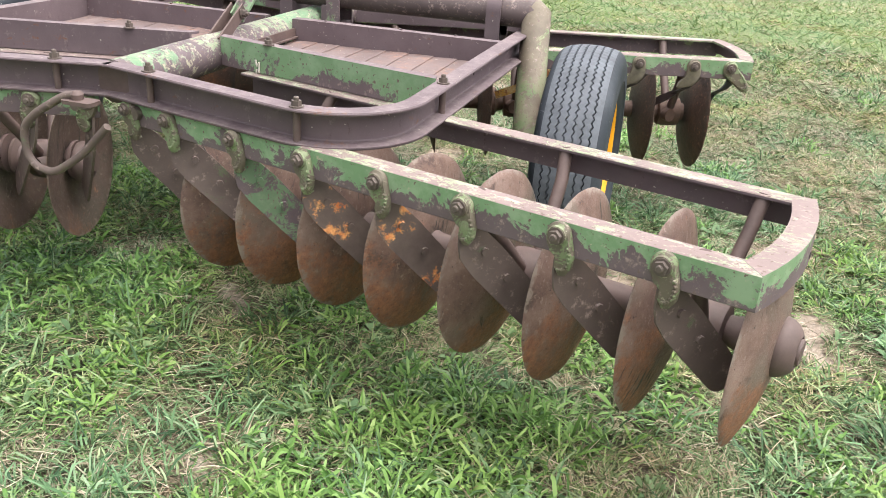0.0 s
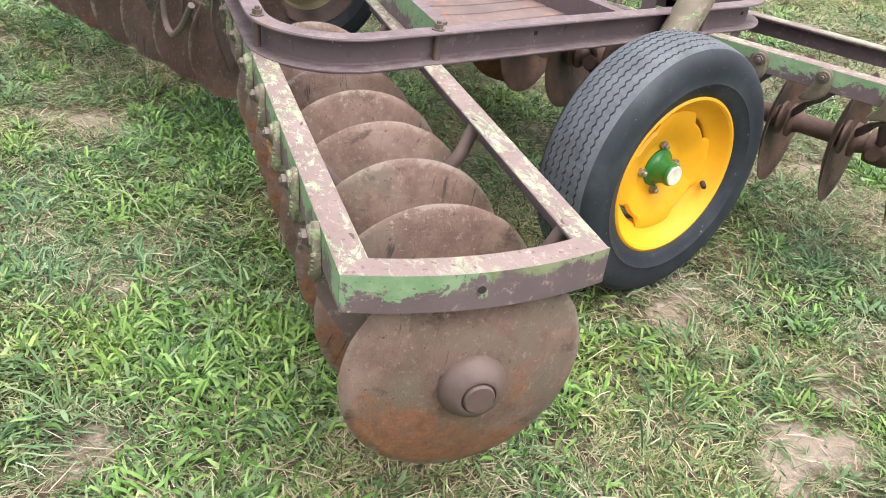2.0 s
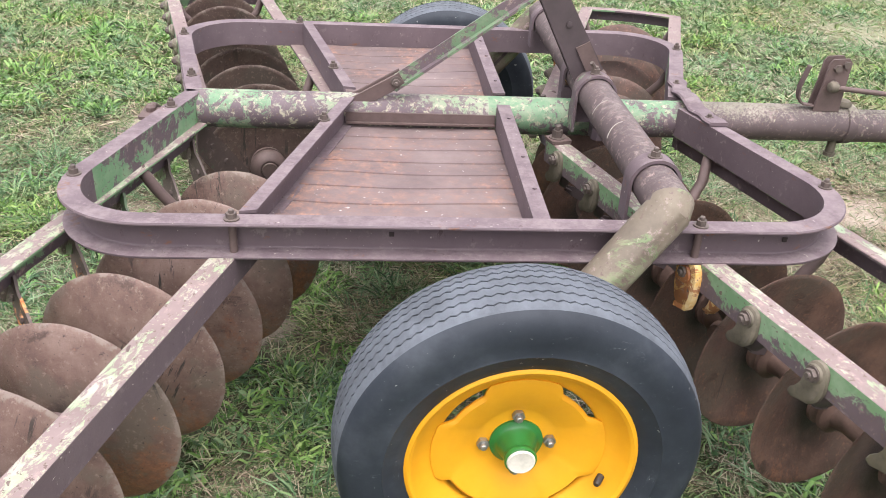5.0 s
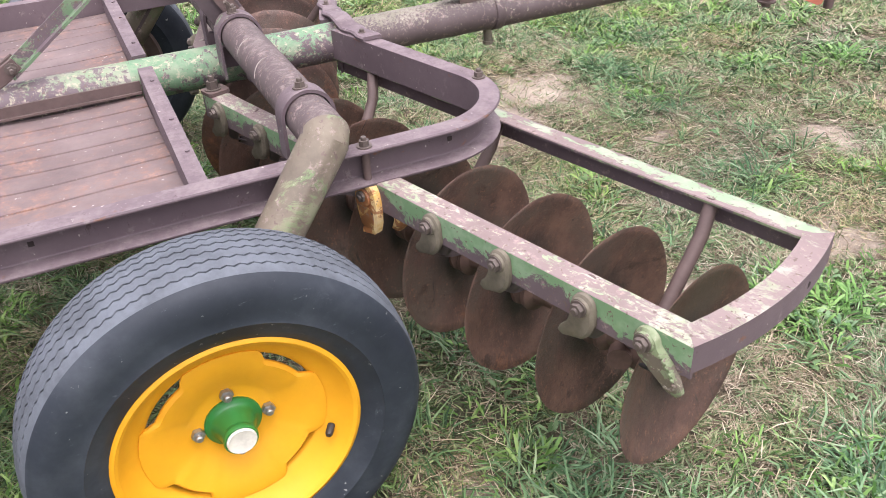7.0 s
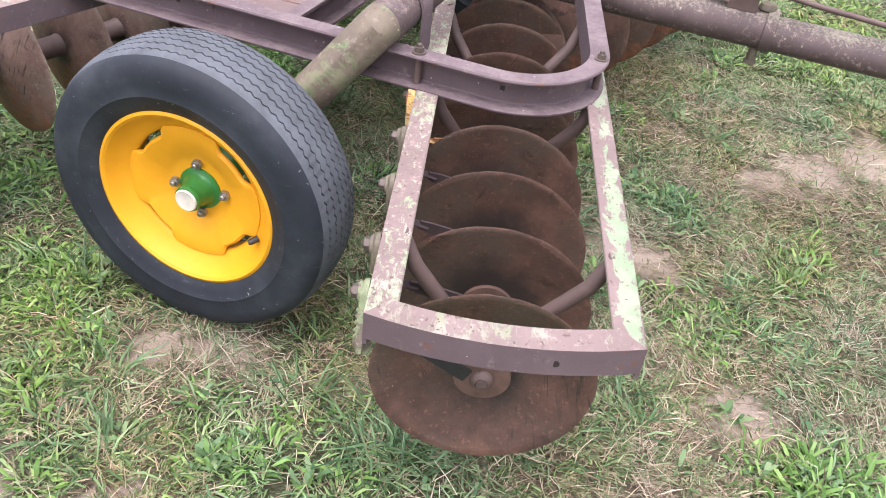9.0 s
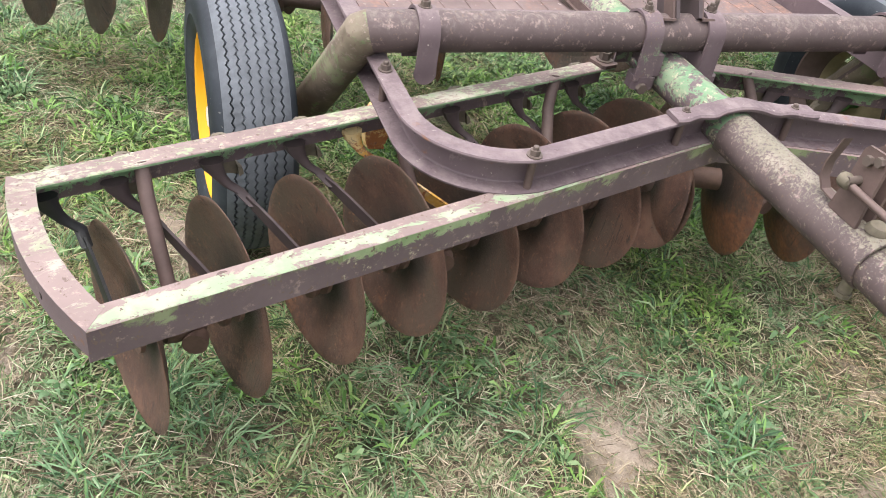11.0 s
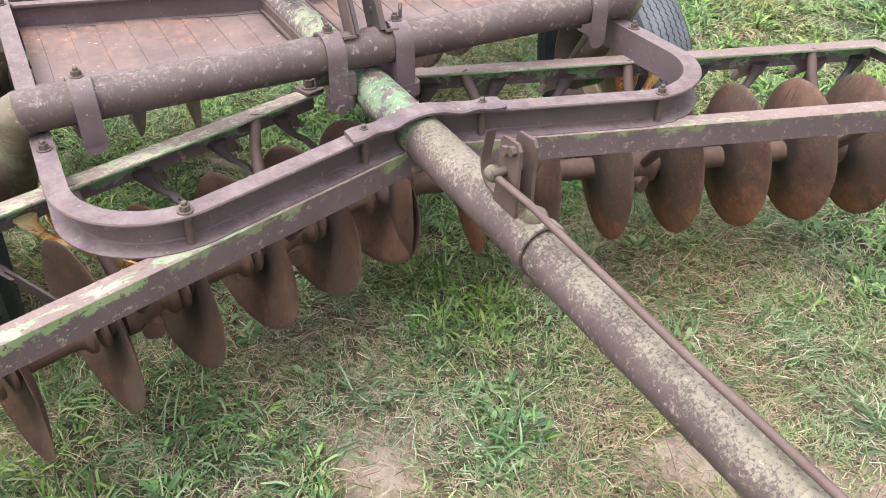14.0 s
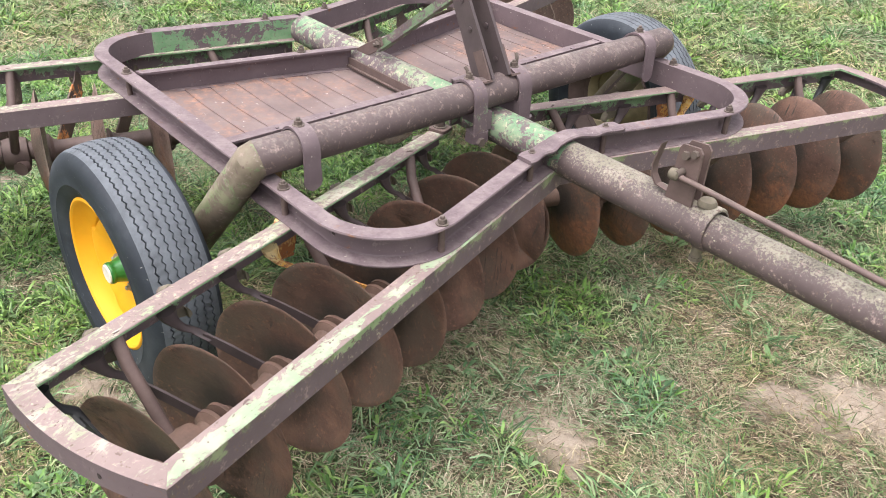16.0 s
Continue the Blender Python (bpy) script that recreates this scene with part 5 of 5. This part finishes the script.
LUSH = ((-0.72, 0.22, 0.3), (-1.16, -0.95, 0.27), (-0.93, -1.0, 0.26), (-1.3, -1.18, 0.12), (-0.57, -1.35, 0.15), (1.63, -1.02, 0.18), (-0.85, -0.55, 0.2), (-1.5, -0.7, 0.15), (-1.7, 0.66, 0.2), (0.27, -1.38, 0.17), (0.67, -1.31, 0.12), (0.06, -1.36, 0.08), (0.31, -1.03, 0.1), (2.2, 0.56, 0.24), (2.9, 1.28, 0.27), (2.62, 0.46, 0.22), (0.73, -0.85, 0.1), (0.74, -0.64, 0.13), (0.52, 0.2, 0.25), (0.72, 0.26, 0.2), (0.53, -1.41, 0.11), (1.02, 0.03, 0.12), (0.63, -1.07, 0.12), (1.1, 0.41, 0.08), (-0.26, -1.33, 0.12), (-0.44, -0.5, 0.25), (1.45, -0.1, 0.1), (0.1, 0.5, 0.3), (1.35, 1.75, 0.5), (0.3, 2.2, 0.6), (-1.75, -1.3, 0.2), (-0.75, -1.75, 0.15))
DRY = ((0.57, -0.37, 0.2), (0.76, -0.36, 0.24), (0.5, -0.18, 0.16), (1.08, -0.42, 0.2), (0.9, -0.62, 0.16))  # straw lying thick
THICK = LUSH[:6]  # the densest broad-leaved clumps


def lattice(x, y, scale, seed):
    """Smooth value noise in numpy, 0 to 1."""
    rng = np.random.default_rng(seed)
    tab = rng.random((256, 256))
    u, v = x * scale + 1000, y * scale + 1000
    i, j = np.floor(u).astype(int), np.floor(v).astype(int)
    fu, fv = u - i, v - j
    fu, fv = fu * fu * (3 - 2 * fu), fv * fv * (3 - 2 * fv)
    t = lambda a, b: tab[a % 256, b % 256]
    return (t(i, j) * (1 - fu) + t(i + 1, j) * fu) * (1 - fv) + (t(i, j + 1) * (1 - fu) + t(i + 1, j + 1) * fu) * fv


def spots(x, y, some):
    m = np.zeros_like(x)
    u = x + 0.16 * (lattice(x, y, 6.0, 6) - 0.5) + 0.1 * (lattice(x, y, 17.0, 8) - 0.5) + 0.05 * (lattice(x, y, 41.0, 18) - 0.5)
    v = y + 0.16 * (lattice(x, y, 6.0, 7) - 0.5) + 0.1 * (lattice(x, y, 17.0, 9) - 0.5) + 0.05 * (lattice(x, y, 41.0, 19) - 0.5)
    wob = 0.6 + 0.8 * lattice(x, y, 9.0, 5)
    for cx, cy, r in some:
        m = np.maximum(m, np.clip(1.38 - np.hypot((u - cx), (v - cy)) / (r * wob) * 0.95, 0, 1))
    return m


def bare_at(x, y):
    n = 0.5 * lattice(x, y, 1.9, 1) + 0.3 * lattice(x, y, 5.1, 2) + 0.2 * lattice(x, y, 14.0, 3)
    wild = np.clip((n - 0.6) / 0.14, 0, 1) * 0.65
    return np.clip(np.maximum(spots(x, y, BARE), wild) - 0.9 * spots(x, y, LUSH), 0, 1)


def lush_at(x, y):
    n = 0.5 * lattice(x, y, 2.6, 11) + 0.3 * lattice(x, y, 7.0, 12) + 0.2 * lattice(x, y, 16.0, 13)
    n = n + 0.07 * np.clip((-x - 0.3) / 0.6, 0, 1) + 0.12 * np.clip((y - 0.9) / 1.5, 0, 1) - 0.1 * np.clip((x - 0.3) / 0.9, 0, 1) * np.clip((1.2 - y) / 0.8, 0, 1)
    return np.clip(np.maximum(spots(x, y, LUSH), np.clip((n - 0.48) / 0.22, 0, 1)) - spots(x, y, BARE), 0, 1)


def rise(x, y):
    z = 0.018 * (lattice(x, y, 0.9, 21) - 0.5) + 0.014 * (lattice(x, y, 4.0, 22) - 0.5) + 0.01 * (lattice(x, y, 15.0, 23) - 0.5)
    for wy in (-1.0, 1.0):
        z = z + 0.014 * np.exp(-(x * x + (y - wy) ** 2) / 0.08)
    return z


def ground():
    """One sheet, fine near the machine and coarse out to the horizon."""
    near = np.arange(-4.0, 5.0001, 0.05)
    out = np.array([5.4, 6, 7, 8.5, 11, 15, 22, 35, 60, 110, 220, 450, 900])
    xs = np.concatenate([-(out[::-1]) + 0.5, near, out + 0.5])
    ys = np.concatenate([-out[::-1], near, out])
    gx, gy = np.meshgrid(xs, ys, indexing="ij")
    gz = rise(gx, gy) * np.clip(1.5 - np.hypot(gx, gy) / 12, 0, 1)
    nx, ny = gx.shape
    co = np.stack([gx, gy, gz], -1).reshape(-1, 3)
    idx = np.arange(nx * ny).reshape(nx, ny)
    quads = np.stack([idx[:-1, :-1], idx[1:, :-1], idx[1:, 1:], idx[:-1, 1:]], -1).reshape(-1, 4)
    me = bpy.data.meshes.new("ground")
    me.vertices.add(len(co))
    me.vertices.foreach_set("co", co.ravel())
    me.loops.add(quads.size)
    me.loops.foreach_set("vertex_index", quads.ravel())
    me.polygons.add(len(quads))
    me.polygons.foreach_set("loop_start", np.arange(0, quads.size, 4))
    me.update(calc_edges=True)
    me.polygons.foreach_set("use_smooth", np.ones(len(quads), bool))
    # the lush_at mask carries the painted shade between blades
    for name, val in (("bare", bare_at(gx, gy)), ("gap_shade", lush_at(gx, gy)), ("far", np.clip((np.hypot(gx - 0.4, gy) - 3.0) / 3, 0, 1))):
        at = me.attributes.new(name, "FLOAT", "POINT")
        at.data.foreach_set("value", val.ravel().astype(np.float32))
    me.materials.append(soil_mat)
    ob = new("ground", me)
    tagged(ob, "level ground of pale trodden soil under mown grass", "ground", kind="structure")


def blades(name, x, y, length, width, lean, mat, label, seed, droop=0.5, category="grass", shape="blade", head=None, lift=-0.004):
    """Grass as one mesh. shape: clip, a cut piece; blade, bent once with a cut tip; leaf, broad with a pointed tip."""
    rng = np.random.default_rng(seed)
    n = len(x)
    z = rise(x, y) * np.clip(1.5 - np.hypot(x, y) / 12, 0, 1) + lift
    head = rng.random(n) * 2 * np.pi if head is None else head
    dx, dy = np.cos(head), np.sin(head)
    face = head + np.pi / 2 + rng.normal(0, 0.2, n)
    roll = rng.normal(0, 0.5, n)
    half = width / 2
    sd = np.stack([np.cos(face) * half * np.cos(roll), np.sin(face) * half * np.cos(roll), half * np.sin(roll)], -1)
    reach, up = length * np.sin(lean), length * np.cos(lean)
    base = np.stack([x, y, z], -1)
    fw = np.stack([dx, dy, np.zeros(n)], -1)
    uz = np.array([0, 0, 1.0])
    bow = rng.normal(0, 0.14, n)[:, None] * np.stack([-dy, dx, np.zeros(n)], -1) * length[:, None]
    tip = base + fw * (reach * 1.06)[:, None] + uz * np.maximum(up * (1.08 - droop * rng.random(n)), 0.004)[:, None] + bow
    if shape == "clip":
        cut = rng.uniform(0.3, 0.8, n)[:, None]
        v = np.stack([base - sd, base + sd, tip + sd * cut, tip - sd * cut], 1).reshape(-1, 3)
        tri, cuts, count = np.array([0, 1, 2, 3]), np.array([0]), 4
    elif shape == "spike":
        v = np.stack([base - sd, base + sd, tip], 1).reshape(-1, 3)
        tri, cuts, count = np.array([0, 1, 2]), np.array([0]), 3
    elif shape == "leaf":
        p1 = base + fw * (reach * 0.34)[:, None] + uz * (up * 0.52)[:, None] + bow * 0.1
        p2 = base + fw * (reach * 0.72)[:, None] + uz * (up * 0.93)[:, None] + bow * 0.5
        v = np.stack([base - sd * 0.45, base + sd * 0.45, p1 - sd, p1 + sd, p2 - sd * 0.85, p2 + sd * 0.85, tip], 1).reshape(-1, 3)
        tri, cuts, count = np.array([0, 1, 3, 2, 2, 3, 5, 4, 4, 5, 6]), np.array([0, 4, 8]), 7
    else:
        p1 = base + fw * (reach * 0.5)[:, None] + uz * (up * 0.62)[:, None] + bow * 0.2
        cut = rng.uniform(0.1, 0.75, n)[:, None]
        v = np.stack([base - sd * 0.8, base + sd * 0.8, p1 - sd, p1 + sd, tip - sd * cut, tip + sd * cut], 1).reshape(-1, 3)
        tri, cuts, count = np.array([0, 1, 3, 2, 2, 3, 5, 4]), np.array([0, 4]), 6
    loops = (np.arange(n)[:, None] * count + tri).ravel()
    starts = (np.arange(n)[:, None] * len(tri) + cuts).ravel()
    me = bpy.data.meshes.new(name)
    me.vertices.add(len(v))
    me.vertices.foreach_set("co", v.ravel())
    me.loops.add(len(loops))
    me.loops.foreach_set("vertex_index", loops)
    me.polygons.add(len(starts))
    me.polygons.foreach_set("loop_start", starts)
    me.update(calc_edges=True)
    me.polygons.foreach_set("use_smooth", np.ones(len(starts), bool))
    me.materials.append(mat)
    tagged(new(name, me), label, category, kind="stuff")


def scatter(n, seed, x0=-4.0, x1=5.0, y0=-3.0, y1=5.0):
    rng = np.random.default_rng(seed)
    return rng.uniform(x0, x1, n), rng.uniform(y0, y1, n), rng


def near_machine(x, y):
    """1 round the machine, falling off outward."""
    d = np.hypot(np.maximum(np.abs(x - 0.15) - 1.95, 0), np.maximum(np.abs(y + 0.35) - 1.45, 0))
    return np.clip(1 / (1 + (d / 0.9) ** 1.6), 0.1, 1)


def tufted(x, y, rng, pull=0.55, cell=0.085):
    """Draws points together into tufts."""
    cx, cy = np.floor(x / cell), np.floor(y / cell)
    hx = (np.sin(cx * 127.1 + cy * 311.7) * 43758.5453) % 1
    hy = (np.sin(cx * 269.5 + cy * 183.3) * 43758.5453) % 1
    tx, ty = (cx + hx) * cell, (cy + hy) * cell
    k = pull * rng.random(len(x))
    return x + (tx - x) * k, y + (ty - y) * k


def tufts(n, seed, per, spread, chance):
    """Blades growing outward from tuft centres: places, headings, distance from the centre, size and coarseness."""
    x, y, rng = scatter(n, seed)
    ok = rng.random(n) < chance(x, y)
    x, y = x[ok], y[ok]
    size = rng.uniform(0.45, 1.25, len(x))
    many = np.maximum((per * size ** 2).astype(int), 3)
    i = np.repeat(np.arange(len(x)), many)
    a = rng.random(len(i)) * 2 * np.pi
    r = spread * size[i] * np.sqrt(rng.random(len(i)))
    px, py = x[i] + r * np.cos(a), y[i] + r * np.sin(a)
    return px, py, a + rng.normal(0, 0.8, len(i)), r / spread, size[i], 1.7 - 0.7 * near_machine(px, py), rng


def grass():
    # a low matted layer of cut pieces
    x, y, rng = scatter(2100000, 31)
    lu, ba, nr = lush_at(x, y), bare_at(x, y), near_machine(x, y)
    keep = rng.random(len(x)) < (0.64 - 0.4 * lu) * (1 - 0.93 * ba) * nr
    x, y, nr = x[keep], y[keep], nr[keep]
    x, y = tufted(x, y, rng, 0.45)
    n = len(x)
    way = 2 * np.pi * lattice(x, y, 3.0, 34) * 2 + rng.normal(0, 1.1, n)
    blades("grass_mat", x, y, rng.uniform(0.014, 0.042, n) * (1.9 - 0.9 * nr), rng.uniform(0.002, 0.0048, n) * (2.6 - 1.6 * nr), np.clip(rng.normal(1.22, 0.22, n), 0.5, 1.54), grass_olive, "dull olive mown grass, matted and short", 32, 0.5, "grass", "clip", way, 0.002)
    # fine green tufts, each splayed from its crown
    x, y, head, r, size, wide, rng = tufts(42000, 35, 24, 0.045, lambda x, y: (0.24 + 0.66 * lush_at(x, y)) * (1 - 0.55 * spots(x, y, DRY)) * (1 - 0.97 * bare_at(x, y)) * near_machine(x, y))
    n = len(x)
    blades("grass", x, y, rng.uniform(0.022, 0.056, n) * size * wide, rng.uniform(0.0023, 0.0053, n) * wide, np.clip(0.85 + 0.45 * r + rng.normal(0, 0.25, n), 0.15, 1.5), grass_green, "green grass in splayed uneven tufts", 36, 0.6, "grass", "blade", head)
    # dead straw
    x, y, rng = scatter(1600000, 41)
    lu, ba, nr = lush_at(x, y), bare_at(x, y), near_machine(x, y)
    dry = lattice(x, y, 2.2, 45) * 0.5 + lattice(x, y, 6.0, 46) * 0.5 + 0.25 * np.clip((x - 0.3) / 0.9, 0, 1) * np.clip((1.2 - y) / 0.8, 0, 1) + 0.3 * spots(x, y, DRY)
    keep = rng.random(len(x)) < (0.1 + 0.6 * np.clip((dry - 0.44) / 0.26, 0, 1)) * (1 - 0.8 * ba) * (1 - 0.85 * lu) * nr
    x, y, nr = x[keep], y[keep], nr[keep]
    x, y = tufted(x, y, rng, 0.6, 0.06)
    n = len(x)
    way = 2 * np.pi * lattice(x, y, 5.0, 44) * 2 + rng.normal(0, 0.9, n)
    blades("straw", x, y, rng.uniform(0.014, 0.058, n) * (1.7 - 0.7 * nr), rng.uniform(0.0011, 0.0027, n) * (2.5 - 1.5 * nr), np.clip(rng.normal(1.36, 0.14, n), 0.7, 1.55), grass_dry, "dry bleached grass clippings lying on the ground", 42, 0.4, "straw", "spike", way, 0.005)
    # coarse leafy clumps
    x, y, head, r, size, wide, rng = tufts(18000, 51, 26, 0.06, lambda x, y: np.maximum(np.clip(lush_at(x, y) - 0.25, 0, 1) * np.where(x < 0.2, 0.85, 0.6), spots(x, y, THICK)) * (1 - bare_at(x, y)) * near_machine(x, y))
    n = len(x)
    thick = spots(x, y, THICK)
    blades("weeds", x, y, rng.uniform(0.024, 0.06, n) * (1 + 0.3 * thick) * wide, rng.uniform(0.0045, 0.0105, n) * wide, np.clip(0.95 + 0.4 * r + rng.normal(0, 0.25, n), 0.25, 1.5), weed_green, "broad-bladed bright green weeds in clumps", 52, 0.8, "weed", "leaf", head, 0.004)
    # low rosettes of round-tipped leaves among the grass
    x, y, head, r, size, wide, rng = tufts(5200, 55, 9, 0.02, lambda x, y: (0.12 + 0.5 * lush_at(x, y)) * (1 - bare_at(x, y)) * near_machine(x, y))
    n = len(x)
    blades("broadleaf_rosettes", x, y, rng.uniform(0.02, 0.045, n) * wide, rng.uniform(0.008, 0.015, n) * wide, np.clip(1.15 + rng.normal(0, 0.2, n), 0.5, 1.5), rosette_green, "small flat rosettes of grey-green leaves", 56, 0.7, "weed", "leaf", head, 0.008)
    # shreds and crumbs over the bare soil
    x, y, rng = scatter(1100000, 91, -2.6, 3.4, -2.4, 2.4)
    keep = rng.random(len(x)) < np.clip(bare_at(x, y) * 1.6, 0, 1) * near_machine(x, y)
    x, y = x[keep], y[keep]
    n = len(x)
    blades("soil_shreds", x, y, rng.uniform(0.006, 0.028, n), rng.uniform(0.0009, 0.0022, n), np.clip(rng.normal(1.34, 0.18, n), 0.5, 1.52), shred, "short dead shreds on bare soil", 92, 0.3, "straw", "spike")
    # larger dark tufts
    x, y, head, r, size, wide, rng = tufts(9000, 71, 32, 0.055, lambda x, y: (0.25 + 0.75 * lush_at(x, y)) * (1 - 0.7 * spots(x, y, DRY)) * (1 - bare_at(x, y)) * near_machine(x, y))
    n = len(x)
    blades("grass_tufts", x, y, rng.uniform(0.04, 0.1, n) * size, rng.uniform(0.0032, 0.0062, n) * wide, np.clip(0.75 + 0.5 * r + rng.normal(0, 0.25, n), 0.1, 1.45), tuft_green, "taller blue-green grass tufts", 72, 0.6, "grass", "blade", head)
    # long loose stalks on top
    x, y, rng = scatter(70000, 81)
    keep = rng.random(len(x)) < near_machine(x, y) * (1 - 0.6 * lush_at(x, y))
    x, y = x[keep], y[keep]
    n = len(x)
    blades("loose_stalks", x, y, rng.uniform(0.025, 0.085, n), rng.uniform(0.0013, 0.0028, n), np.clip(rng.normal(1.32, 0.14, n), 0.8, 1.5), grass_dry, "pale loose straw stalks on the grass", 82, 0.5, "straw", "blade", None, 0.008)
    # farther grass, coarser
    x, y, rng = scatter(190000, 61, -8.0, 11.0, -6.0, 11.0)
    far = np.clip((np.hypot(x - 0.3, y + 0.2) - 2.6) / 1.5, 0, 1)
    ok = rng.random(len(x)) < far * (1 - 0.6 * bare_at(x, y))
    x, y = x[ok], y[ok]
    n = len(x)
    blades("field_grass", x, y, rng.uniform(0.045, 0.1, n), rng.uniform(0.006, 0.014, n), np.clip(rng.normal(1.1, 0.25, n), 0.3, 1.5), field_green, "green mown grass of the field beyond", 62, 0.5, "grass", "clip", None, 0.004)
    x, y, rng = scatter(150000, 65, -8.0, 11.0, -6.0, 11.0)
    far = np.clip((np.hypot(x - 0.3, y + 0.2) - 2.6) / 1.5, 0, 1)
    ok = rng.random(len(x)) < far * np.clip((0.6 * lattice(x, y, 1.3, 66) + 0.4 * lattice(x, y, 4.5, 67) - 0.36) / 0.25, 0.08, 1)
    x, y = x[ok], y[ok]
    n = len(x)
    blades("field_straw", x, y, rng.uniform(0.04, 0.1, n), rng.uniform(0.004, 0.009, n), np.clip(rng.normal(1.3, 0.18, n), 0.6, 1.52), field_dry, "dry cut grass lying on the field beyond", 68, 0.4, "straw", "clip", None, 0.012)


ground()
grass()
